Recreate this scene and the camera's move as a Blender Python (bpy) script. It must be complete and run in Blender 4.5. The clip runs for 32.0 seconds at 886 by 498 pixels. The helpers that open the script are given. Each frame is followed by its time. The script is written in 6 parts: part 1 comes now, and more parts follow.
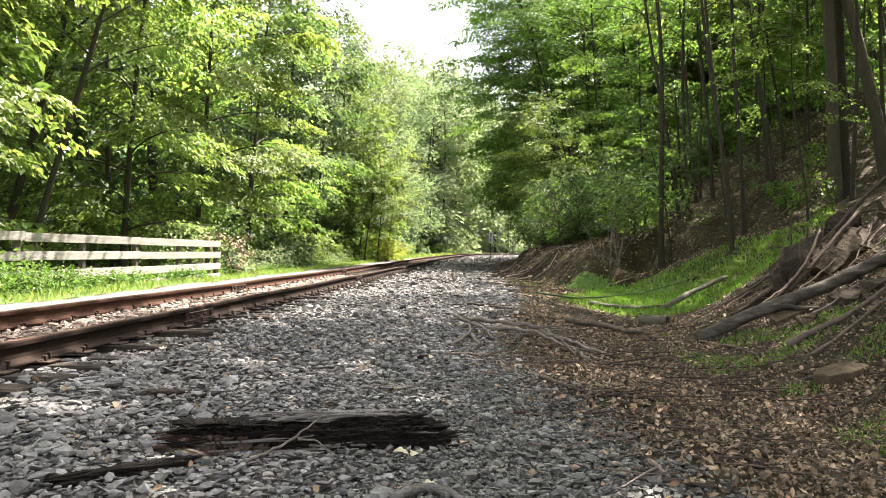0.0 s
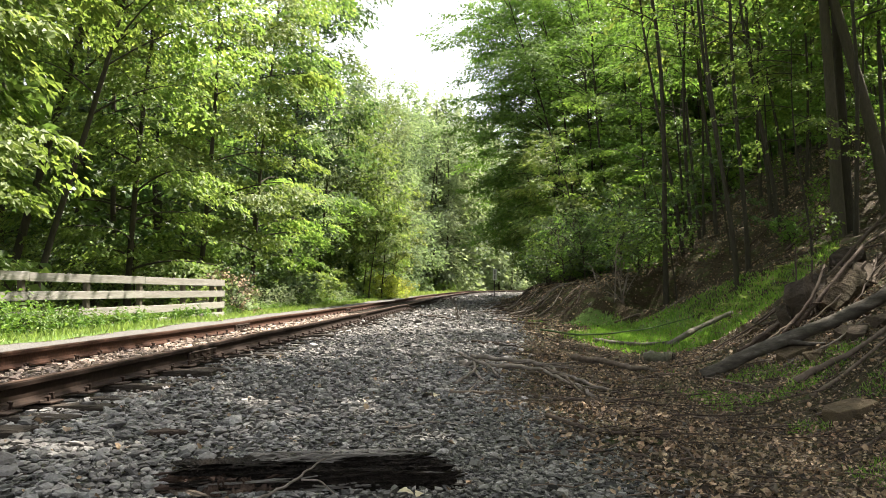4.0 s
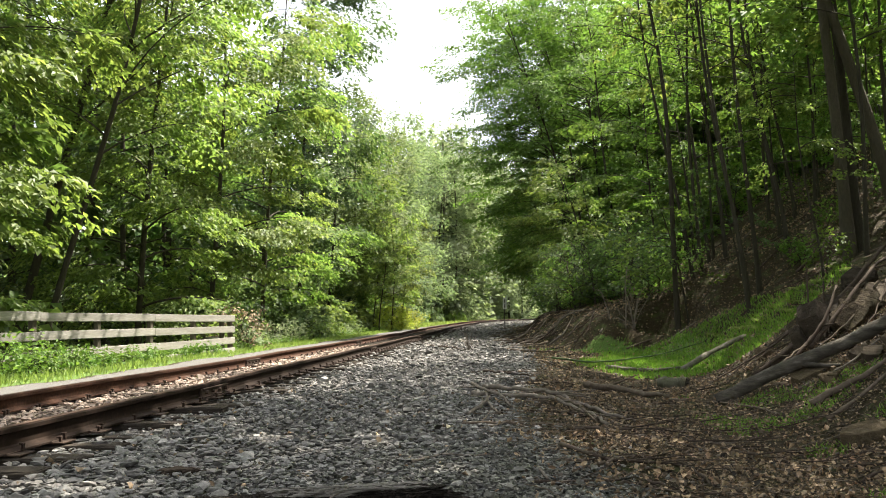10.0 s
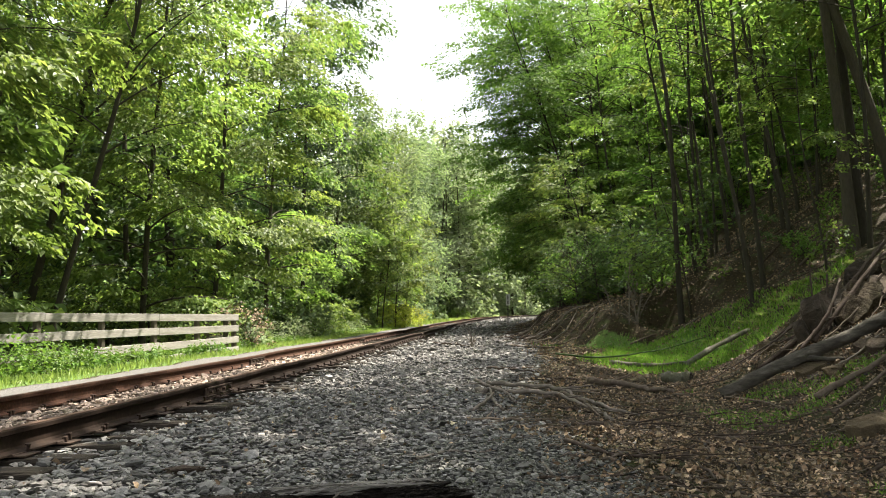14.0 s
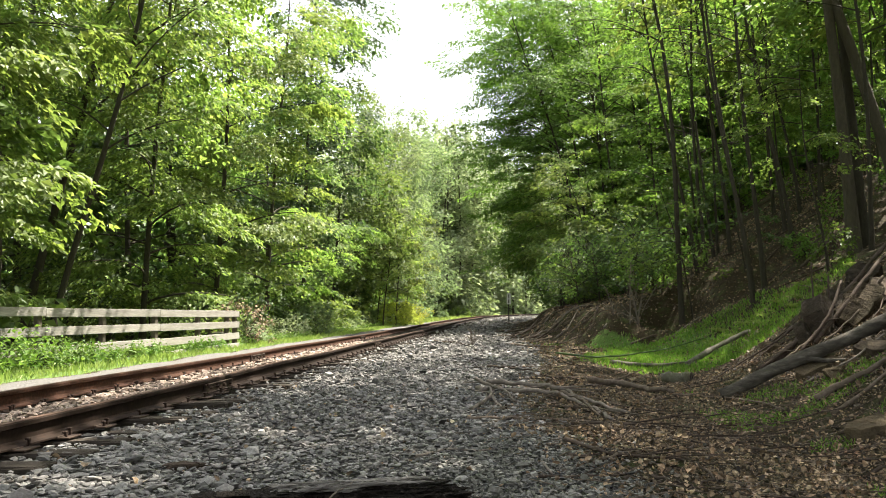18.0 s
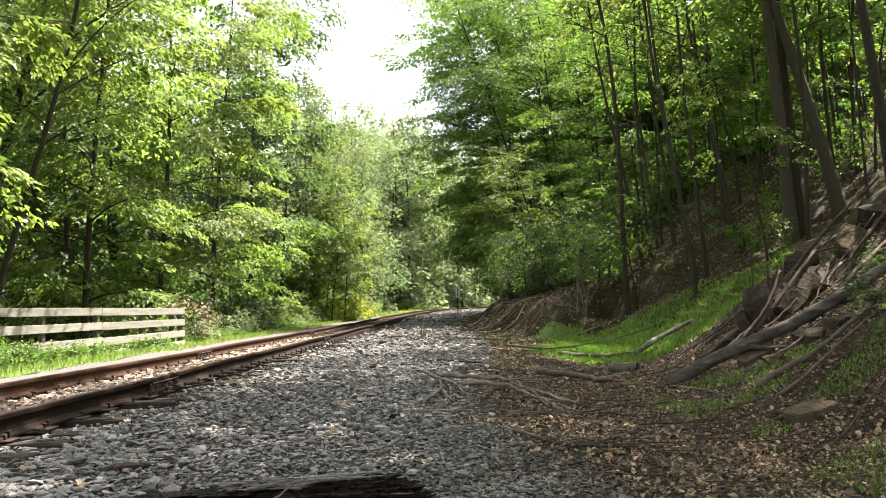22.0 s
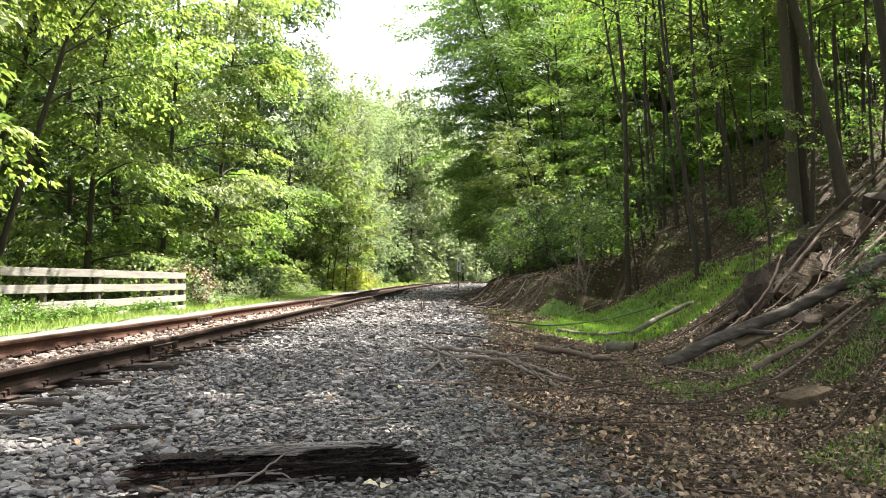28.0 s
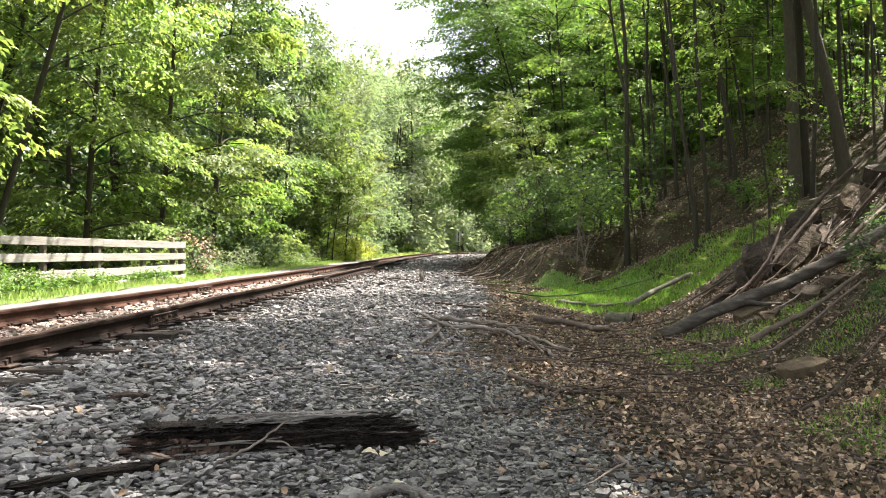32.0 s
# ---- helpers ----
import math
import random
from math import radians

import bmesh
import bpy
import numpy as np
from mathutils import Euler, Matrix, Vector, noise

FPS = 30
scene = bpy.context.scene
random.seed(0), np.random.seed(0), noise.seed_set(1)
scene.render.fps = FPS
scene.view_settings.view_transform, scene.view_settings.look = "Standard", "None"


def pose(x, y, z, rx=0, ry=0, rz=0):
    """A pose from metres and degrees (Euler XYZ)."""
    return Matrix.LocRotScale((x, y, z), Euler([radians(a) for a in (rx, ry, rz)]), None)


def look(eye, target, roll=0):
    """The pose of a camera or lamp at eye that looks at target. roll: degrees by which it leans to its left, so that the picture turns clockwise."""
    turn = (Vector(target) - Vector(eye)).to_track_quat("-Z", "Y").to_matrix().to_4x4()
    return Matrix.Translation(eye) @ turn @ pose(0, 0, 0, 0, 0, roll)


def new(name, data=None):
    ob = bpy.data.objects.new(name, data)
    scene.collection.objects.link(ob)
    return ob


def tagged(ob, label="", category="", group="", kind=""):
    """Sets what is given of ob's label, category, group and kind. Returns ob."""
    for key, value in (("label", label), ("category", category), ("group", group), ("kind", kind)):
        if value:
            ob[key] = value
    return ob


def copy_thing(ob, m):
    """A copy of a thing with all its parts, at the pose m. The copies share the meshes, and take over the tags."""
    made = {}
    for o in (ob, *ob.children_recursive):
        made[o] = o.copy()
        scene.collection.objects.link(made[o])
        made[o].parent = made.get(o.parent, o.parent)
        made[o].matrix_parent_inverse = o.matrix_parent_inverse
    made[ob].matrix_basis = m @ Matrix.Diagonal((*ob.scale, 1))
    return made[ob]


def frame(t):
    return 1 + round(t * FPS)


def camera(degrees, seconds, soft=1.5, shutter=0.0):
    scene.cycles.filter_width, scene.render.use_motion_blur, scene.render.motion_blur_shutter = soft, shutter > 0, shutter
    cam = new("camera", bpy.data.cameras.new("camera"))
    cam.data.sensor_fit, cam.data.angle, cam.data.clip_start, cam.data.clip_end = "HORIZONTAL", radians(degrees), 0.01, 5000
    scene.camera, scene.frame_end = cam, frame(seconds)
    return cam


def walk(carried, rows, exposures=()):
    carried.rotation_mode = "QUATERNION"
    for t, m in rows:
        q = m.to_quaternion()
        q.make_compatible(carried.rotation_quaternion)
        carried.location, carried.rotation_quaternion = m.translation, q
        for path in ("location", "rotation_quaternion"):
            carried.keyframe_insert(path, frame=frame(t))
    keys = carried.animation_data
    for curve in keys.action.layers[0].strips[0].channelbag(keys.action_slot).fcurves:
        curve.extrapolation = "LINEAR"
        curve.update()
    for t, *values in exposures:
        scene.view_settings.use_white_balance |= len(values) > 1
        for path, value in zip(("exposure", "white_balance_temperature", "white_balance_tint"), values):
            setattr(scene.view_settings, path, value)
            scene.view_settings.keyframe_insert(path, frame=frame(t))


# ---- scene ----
EYE = (0.0, 0.0, 1.0)
cam = camera(56.2, 32.0, soft=0.95)
PATH = [
    (0.0, 90.05, -0.57, -1.04),
    (0.5, 90.02, -0.65, -0.80),
    (1.0, 90.08, -0.69, -0.55),
    (1.5, 89.98, -0.45, -0.44),
    (2.0, 90.11, -0.51, -0.42),
    (2.5, 91.03, -0.61, -0.56),
    (3.0, 92.61, -0.46, -0.97),
    (3.5, 92.62, -0.36, -0.89),
    (5.5, 93.54, 0.26, -0.48),
    (6.0, 94.40, 0.51, -0.45),
    (6.5, 94.43, 0.63, -0.41),
    (7.0, 94.50, 0.88, -0.29),
    (7.5, 94.54, 0.96, -0.26),
    (8.0, 94.56, 1.03, -0.20),
    (8.5, 94.59, 1.13, -0.15),
    (9.0, 94.63, 1.24, -0.09),
    (9.5, 94.66, 1.17, -0.06),
    (10.0, 94.72, 1.15, -0.07),
    (10.5, 94.74, 1.09, -0.04),
    (11.0, 94.79, 1.09, 0.01),
    (11.5, 94.81, 1.21, 0.05),
    (12.0, 94.77, 1.16, 0.02),
    (12.5, 94.74, 0.98, 0.14),
    (13.0, 94.72, 1.00, 0.08),
    (13.5, 94.72, 1.05, 0.02),
    (14.0, 94.52, 1.70, 0.16),
    (14.5, 94.53, 2.15, 0.30),
    (16.5, 94.47, 1.34, 0.19),
    (17.0, 94.41, 1.18, 0.13),
    (17.5, 94.44, 1.25, 0.23),
    (18.0, 94.40, 1.20, 0.21),
    (18.5, 94.40, 1.20, 0.22),
    (19.0, 94.39, 1.19, 0.10),
    (19.5, 94.40, 1.39, 0.01),
    (20.0, 94.30, 2.21, -0.53),
    (20.5, 94.26, 2.50, -1.25),
    (21.0, 94.13, 2.86, -3.52),
    (21.5, 93.94, 2.94, -3.41),
    (22.0, 93.88, 2.04, -3.29),
    (22.5, 93.64, 1.17, -3.37),
    (23.0, 92.97, 0.73, -3.29),
    (23.5, 92.36, 0.54, -3.24),
    (24.0, 92.33, 0.21, -3.18),
    (24.5, 92.34, -0.47, -3.15),
    (25.0, 92.36, -0.59, -3.17),
    (25.5, 92.36, -0.46, -3.16),
    (27.5, 91.99, 0.27, -3.29),
    (28.0, 92.06, 0.07, -3.24),
    (28.5, 92.06, 0.06, -3.26),
    (29.0, 91.30, 0.17, -3.27),
    (29.5, 89.09, 0.02, -3.21),
    (30.0, 89.17, 0.05, -3.20),
    (30.4, 90.69, 0.37, -3.39),
    (30.5, 93.39, 0.33, -3.48),
    (30.6, 95.45, 0.38, -3.44),
    (31.0, 91.37, -0.35, -3.35),
    (31.5, 91.18, -0.42, -3.34),
    (32.0, 90.02, -0.15, -3.27),
]
EXPOSURES = [(0.0, 2.73, 6600, 15.0), (2.0, 2.73, 6600, 15.0), (3.2, 2.35, 6750, 13.0), (6.0, 2.05, 6720, 9.0), (14.0, 2.05, 6720, 9.0), (17.0, 2.23, 6720, 9.0), (20.0, 2.22, 6760, 9.6), (22.0, 2.38, 6733, 11.7), (25.5, 2.53, 6609, 13.5), (28.0, 2.63, 6541, 15.0), (29.0, 2.70, 6520, 15.5), (29.5, 2.88, 6500, 16.0), (30.35, 2.88, 6500, 16.0), (30.8, 2.29, 6500, 16.0), (31.2, 2.22, 6500, 16.0), (31.6, 2.48, 6500, 16.0), (32.0, 2.68, 6500, 16.0)]
walk(cam, [(t, pose(*EYE, a, b, c)) for t, a, b, c in PATH], EXPOSURES)

# ---- light ----
SUN_AZ, SUN_EL = radians(48), radians(59)      # clockwise from the line of sight, above the horizon
world = bpy.data.worlds.new("world")
scene.world = world
world.use_nodes = True
wn = world.node_tree
sky = wn.nodes.new("ShaderNodeTexSky")
sky.sky_type = "NISHITA"
sky.sun_disc = False
sky.sun_elevation, sky.sun_rotation = SUN_EL, SUN_AZ
sky.air_density, sky.dust_density, sky.ozone_density = 1.0, 3.0, 1.0
haze = wn.nodes.new("ShaderNodeHueSaturation")      # a bright hazy summer sky
haze.inputs["Saturation"].default_value = 0.35
wn.links.new(sky.outputs[0], haze.inputs["Color"])
wn.links.new(haze.outputs[0], wn.nodes["Background"].inputs[0])
wn.nodes["Background"].inputs[1].default_value = 0.10
sun = new("sun", bpy.data.lights.new("sun", "SUN"))
sun.data.energy, sun.data.angle, sun.data.color = 4.4, radians(0.6), (1.0, 0.95, 0.86)
sun.matrix_world = look((0, 0, 0), (-math.sin(SUN_AZ) * math.cos(SUN_EL), -math.cos(SUN_AZ) * math.cos(SUN_EL), -math.sin(SUN_EL)))


# ---- materials ----
class Nodes:
    """A short way to write a node material."""

    def __init__(self, name):
        self.mat = bpy.data.materials.new(name)
        self.mat.use_nodes = True
        self.t = self.mat.node_tree
        self.bsdf = self.t.nodes["Principled BSDF"]
        self.out = self.t.nodes["Material Output"]

    def node(self, kind, **sets):
        n = self.t.nodes.new("ShaderNode" + kind)
        for k, v in sets.items():
            n.inputs[k.replace("_", " ")].default_value = v
        return n

    def link(self, a, b):
        self.t.links.new(a, b)

    def coords(self, space="Object"):
        return self.node("TexCoord").outputs[space]

    def noise(self, vec, scale, detail=4.0, rough=0.6):
        n = self.node("TexNoise", Scale=scale, Detail=detail, Roughness=rough)
        self.link(vec, n.inputs["Vector"])
        return n.outputs["Fac"]

    def ramp(self, fac, stops):
        n = self.node("ValToRGB")
        e = n.color_ramp.elements
        while len(e) < len(stops):
            e.new(0.5)
        for el, (p, c) in zip(e, stops):
            el.position, el.color = p, (*c, 1)
        self.link(fac, n.inputs[0])
        return n.outputs[0]

    def mix(self, fac, a, b, mode="MIX"):
        n = self.t.nodes.new("ShaderNodeMix")
        n.data_type, n.blend_type = "RGBA", mode
        for sock, v in ((n.inputs[0], fac), (n.inputs[6], a), (n.inputs[7], b)):
            if isinstance(v, (int, float)):
                sock.default_value = v
            elif isinstance(v, tuple):
                sock.default_value = (*v, 1)
            else:
                self.link(v, sock)
        return n.outputs[2]

    def math(self, op, a, b=0.0):
        n = self.t.nodes.new("ShaderNodeMath")
        n.operation = op
        for sock, v in ((n.inputs[0], a), (n.inputs[1], b)):
            if isinstance(v, (int, float)):
                sock.default_value = v
            else:
                self.link(v, sock)
        return n.outputs[0]

    def bump(self, height, strength, dist=0.02):
        n = self.node("Bump", Strength=strength, Distance=dist)
        self.link(height, n.inputs["Height"])
        self.link(n.outputs[0], self.bsdf.inputs["Normal"])

    def colour(self, c):
        if isinstance(c, tuple):
            self.bsdf.inputs["Base Color"].default_value = (*c, 1)
        else:
            self.link(c, self.bsdf.inputs["Base Color"])

    def rough(self, r, metal=0.0):
        if isinstance(r, (int, float)):
            self.bsdf.inputs["Roughness"].default_value = r
        else:
            self.link(r, self.bsdf.inputs["Roughness"])
        self.bsdf.inputs["Metallic"].default_value = metal
        if isinstance(r, (int, float)) and r > 0.74:      # dull, dusty surfaces
            self.bsdf.inputs["Specular IOR Level"].default_value = 0.15


def mat_leaf(name, dark, mid, light, translucent=0.52, gloss=0.42):
    n = Nodes(name)
    geo = n.node("NewGeometry")
    oi = n.node("ObjectInfo")
    shade = n.ramp(geo.outputs["Random Per Island"], [(0.0, dark), (0.55, mid), (1.0, light)])
    patch = n.noise(n.coords(), 0.55, 2.0)
    shade = n.mix(n.math("MULTIPLY", patch, 0.5), shade, light)
    hsv = n.node("HueSaturation")
    n.link(n.math("ADD", n.math("MULTIPLY", oi.outputs["Random"], 0.03), 0.485), hsv.inputs["Hue"])
    n.link(n.math("ADD", n.math("MULTIPLY", oi.outputs["Random"], 0.35), 0.85), hsv.inputs["Value"])
    n.link(shade, hsv.inputs["Color"])
    c = hsv.outputs[0]
    n.colour(c)
    n.rough(gloss + 0.1)
    n.bsdf.inputs["Specular IOR Level"].default_value = 0.42
    tr = n.node("BsdfTranslucent")
    warm = n.mix(1.0, c, (1.28, 1.32, 0.88), "MULTIPLY")
    n.link(warm, tr.inputs["Color"])
    ms = n.node("MixShader", Fac=translucent)
    n.link(n.bsdf.outputs[0], ms.inputs[1])
    n.link(tr.outputs[0], ms.inputs[2])
    n.link(ms.outputs[0], n.out.inputs["Surface"])
    return n.mat


def mat_bark(name, a, b, scale=6.0):
    n = Nodes(name)
    mp = n.node("Mapping", Scale=(1.0, 1.0, 0.28))
    n.link(n.coords(), mp.inputs[0])
    grain = n.noise(mp.outputs[0], scale * 4, 6.0, 0.7)
    blotch = n.noise(n.coords(), scale * 0.3, 3.0)
    c = n.mix(grain, a, b)
    c = n.mix(n.math("MULTIPLY", blotch, 0.5), c, (0.058, 0.056, 0.042))
    n.colour(c)
    n.rough(0.9)
    n.bump(grain, 1.0, 0.05)
    return n.mat


def mat_grainy(name, stops, scale, rough=0.9, bump=0.5, dist=0.02, big=0.15, tint=(0.1, 0.08, 0.06), stretch=None, random_value=0.0, metal=0.0):
    """A rough surface: colour stops over a fine noise, blotches of tint over it."""
    n = Nodes(name)
    v = n.coords()
    if stretch:
        mp = n.node("Mapping", Scale=stretch)
        n.link(v, mp.inputs[0])
        v = mp.outputs[0]
    g = n.noise(v, scale, 6.0, 0.65)
    c = n.ramp(g, stops)
    blot = n.ramp(n.noise(v, scale * 0.12, 4.0), [(0.42, (0, 0, 0)), (0.68, (1, 1, 1))])
    c = n.mix(n.math("MULTIPLY", blot, big), c, tint)
    if random_value:
        r = n.node("NewGeometry").outputs["Random Per Island"]
        o = n.node("ObjectInfo").outputs["Random"]
        both = n.math("FRACT", n.math("ADD", r, o))
        hsv = n.node("HueSaturation")
        n.link(n.math("ADD", n.math("MULTIPLY", both, random_value), 1.0 - random_value * 0.5), hsv.inputs["Value"])
        n.link(c, hsv.inputs["Color"])
        c = hsv.outputs[0]
    n.colour(c)
    n.rough(rough, metal)
    n.bump(g, bump, dist)
    return n.mat


# sun and shade are partly put into the greens: LEAF_SUN lighter, LEAF_DARK darker
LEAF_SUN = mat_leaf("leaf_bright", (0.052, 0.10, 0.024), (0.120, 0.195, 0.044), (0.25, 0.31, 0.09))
LEAF_MID = mat_leaf("leaf_green", (0.042, 0.085, 0.024), (0.088, 0.152, 0.038), (0.17, 0.225, 0.062))
LEAF_BEECH = mat_leaf("leaf_beech", (0.052, 0.104, 0.023), (0.090, 0.166, 0.034), (0.158, 0.240, 0.052), 0.58)
LEAF_DARK = mat_leaf("leaf_darkened", (0.030, 0.064, 0.024), (0.054, 0.098, 0.034), (0.10, 0.15, 0.052))
# far leaves: distance haze is mixed into this green
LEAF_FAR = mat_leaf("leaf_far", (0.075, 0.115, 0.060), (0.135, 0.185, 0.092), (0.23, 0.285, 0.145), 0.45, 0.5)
LEAF_YELLOW = mat_leaf("leaf_yellow_green", (0.14, 0.18, 0.025), (0.24, 0.28, 0.04), (0.38, 0.40, 0.08))
# haze in the colour too: LEAF_DIM also dulled for shade, LEAF_PALE the palest
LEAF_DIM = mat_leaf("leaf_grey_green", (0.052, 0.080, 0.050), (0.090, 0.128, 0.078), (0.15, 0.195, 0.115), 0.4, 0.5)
LEAF_PALE = mat_leaf("leaf_pale_haze", (0.13, 0.17, 0.115), (0.205, 0.25, 0.17), (0.31, 0.355, 0.245), 0.58, 0.5)
BARK = mat_bark("bark", (0.012, 0.010, 0.006), (0.088, 0.076, 0.052), 4.0)
BARK_GREY = mat_bark("bark_furrowed", (0.030, 0.026, 0.017), (0.145, 0.124, 0.084), 5.0)
BARK_PALE = mat_bark("bark_pale", (0.075, 0.064, 0.050), (0.17, 0.15, 0.12))
STONE = mat_grainy("ballast_stone", [(0.25, (0.078, 0.074, 0.067)), (0.6, (0.212, 0.203, 0.187)), (0.85, (0.42, 0.40, 0.37))], 45, 0.7, 0.7, 0.008, 0.35, (0.135, 0.10, 0.08), random_value=1.5)
STONE_FINE = mat_grainy("fine_stone", [(0.25, (0.045, 0.043, 0.036)), (0.6, (0.132, 0.127, 0.108)), (0.85, (0.34, 0.325, 0.28))], 55, 0.6, 0.5, 0.006, 0.35, (0.09, 0.075, 0.055), random_value=1.8)
STONE_TAN = mat_grainy("track_stone", [(0.25, (0.19, 0.145, 0.115)), (0.6, (0.39, 0.315, 0.26)), (0.85, (0.55, 0.47, 0.40))], 40, 0.85, 0.4, 0.006, 0.4, (0.26, 0.17, 0.13), random_value=0.8)
ROCK = mat_grainy("field_rock", [(0.25, (0.026, 0.019, 0.013)), (0.6, (0.085, 0.064, 0.044)), (0.85, (0.20, 0.16, 0.11))], 9, 0.9, 0.9, 0.04, 0.5, (0.055, 0.05, 0.03))
ROCK_TAN = mat_grainy("tan_rock", [(0.25, (0.040, 0.029, 0.018)), (0.6, (0.120, 0.089, 0.054)), (0.85, (0.25, 0.195, 0.127))], 9, 0.9, 1.0, 0.05, 0.45, (0.07, 0.06, 0.035))
ROCK_SLAB = mat_grainy("bedded_rock", [(0.3, (0.020, 0.014, 0.009)), (0.55, (0.070, 0.051, 0.031)), (0.8, (0.16, 0.122, 0.076))], 13, 0.9, 1.0, 0.05, 0.5, (0.055, 0.05, 0.028))
ROCK_DARK = mat_grainy("dark_rock", [(0.25, (0.012, 0.009, 0.006)), (0.6, (0.042, 0.032, 0.022)), (0.85, (0.12, 0.095, 0.065))], 9, 0.9, 0.9, 0.04, 0.5, (0.05, 0.035, 0.02))
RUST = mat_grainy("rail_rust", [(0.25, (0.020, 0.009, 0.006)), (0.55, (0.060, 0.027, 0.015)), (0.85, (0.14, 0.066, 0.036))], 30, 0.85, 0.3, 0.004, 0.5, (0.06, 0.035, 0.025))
# the near rail's rust, blackened in colour to stand for its shade
RUST_SHADED = mat_grainy("rail_rust_shaded", [(0.25, (0.007, 0.0045, 0.003)), (0.55, (0.019, 0.011, 0.007)), (0.85, (0.050, 0.028, 0.017))], 30, 0.85, 0.3, 0.004, 0.4, (0.030, 0.017, 0.010))
RUST_DARK = mat_grainy("old_iron", [(0.25, (0.018, 0.012, 0.009)), (0.6, (0.046, 0.028, 0.020)), (0.85, (0.095, 0.058, 0.040))], 40, 0.75, 0.4, 0.004, 0.3)
STEEL = mat_grainy("rail_head", [(0.3, (0.040, 0.024, 0.016)), (0.7, (0.105, 0.066, 0.047))], 14, 0.8, 0.2, 0.002, 0.4, (0.07, 0.035, 0.02))
TIE = mat_grainy("tie_wood", [(0.2, (0.020, 0.016, 0.012)), (0.6, (0.062, 0.051, 0.041)), (0.85, (0.14, 0.118, 0.097))], 7, 0.95, 0.9, 0.02, 0.3, stretch=(1, 9, 9))
OLD_WOOD = mat_grainy("weathered_timber", [(0.25, (0.006, 0.005, 0.004)), (0.50, (0.018, 0.014, 0.011)), (0.66, (0.060, 0.048, 0.038)), (0.85, (0.20, 0.17, 0.14))], 9, 0.95, 1.0, 0.04, 0.3, (0.02, 0.014, 0.010), stretch=(0.8, 9, 9))
FENCE = mat_grainy("fence_board", [(0.2, (0.17, 0.155, 0.135)), (0.55, (0.33, 0.31, 0.275)), (0.85, (0.50, 0.47, 0.42))], 5, 0.85, 0.45, 0.01, 0.6, (0.15, 0.13, 0.105), stretch=(1, 12, 12), random_value=0.3)
POST = mat_grainy("fence_post", [(0.2, (0.05, 0.042, 0.032)), (0.6, (0.11, 0.093, 0.070)), (0.85, (0.19, 0.165, 0.13))], 8, 0.9, 0.5, 0.01, 0.4, stretch=(8, 8, 1))
STICK = mat_grainy("dead_branch", [(0.2, (0.07, 0.052, 0.038)), (0.6, (0.16, 0.125, 0.095)), (0.85, (0.28, 0.235, 0.19))], 22, 0.92, 0.6, 0.01, 0.4)
STICK_DARK = mat_grainy("dark_branch", [(0.2, (0.030, 0.021, 0.016)), (0.6, (0.075, 0.055, 0.042)), (0.85, (0.165, 0.13, 0.105))], 22, 0.92, 0.6, 0.01, 0.4)
STICK_PALE = mat_grainy("bleached_branch", [(0.2, (0.10, 0.082, 0.066)), (0.6, (0.22, 0.185, 0.155)), (0.85, (0.38, 0.335, 0.29))], 22, 0.92, 0.6, 0.01, 0.35)
LITTER = mat_grainy("dry_leaf", [(0.2, (0.060, 0.038, 0.020)), (0.55, (0.240, 0.174, 0.102)), (0.85, (0.54, 0.44, 0.295))], 30, 0.7, 0.2, 0.004, 0.45, (0.17, 0.068, 0.038), random_value=1.85)
LOG_BARK = mat_grainy("log_bark", [(0.25, (0.022, 0.018, 0.014)), (0.55, (0.095, 0.082, 0.066)), (0.8, (0.26, 0.235, 0.195))], 11, 0.92, 1.0, 0.03, 0.4, (0.09, 0.085, 0.066), stretch=(0.35, 1, 1))
MOSSY = mat_grainy("mossy_log", [(0.2, (0.060, 0.056, 0.042)), (0.6, (0.165, 0.152, 0.118)), (0.85, (0.30, 0.28, 0.23))], 18, 0.92, 0.9, 0.02, 0.5, (0.085, 0.095, 0.04))
RED_WOOD = mat_grainy("red_rot", [(0.25, (0.022, 0.014, 0.010)), (0.6, (0.088, 0.058, 0.043)), (0.85, (0.20, 0.15, 0.12))], 20, 0.95, 0.8, 0.01, 0.3, stretch=(0.5, 2, 2))
YELLOW_LEAF = mat_grainy("yellow_leaf", [(0.2, (0.42, 0.36, 0.20)), (0.8, (0.56, 0.51, 0.34))], 60, 0.7, 0.2, 0.002, 0.3, (0.4, 0.25, 0.1))
GRASS = mat_leaf("grass_blade", (0.10, 0.15, 0.034), (0.175, 0.24, 0.062), (0.28, 0.335, 0.11), 0.40, 0.5)
DITCH_GRASS = mat_leaf("ditch_grass_blade", (0.072, 0.150, 0.020), (0.138, 0.255, 0.036), (0.23, 0.345, 0.066), 0.42, 0.5)
WEED = mat_leaf("weed_leaf", (0.05, 0.10, 0.02), (0.09, 0.17, 0.03), (0.17, 0.25, 0.05), 0.35, 0.45)
BLEACHED = mat_grainy("bleached_timber", [(0.25, (0.10, 0.088, 0.075)), (0.55, (0.24, 0.22, 0.195)), (0.85, (0.40, 0.375, 0.34))], 6, 0.95, 0.8, 0.02, 0.4, (0.05, 0.04, 0.035), stretch=(1, 14, 14))
SIGN = mat_grainy("sign_plate", [(0.3, (0.62, 0.62, 0.60)), (0.7, (0.78, 0.78, 0.76))], 20, 0.6, 0.1, 0.002, 0.2, (0.4, 0.36, 0.3))
DARK_METAL = mat_grainy("post_metal", [(0.3, (0.03, 0.03, 0.03)), (0.7, (0.07, 0.068, 0.062))], 30, 0.6, 0.2, 0.002, 0.2)


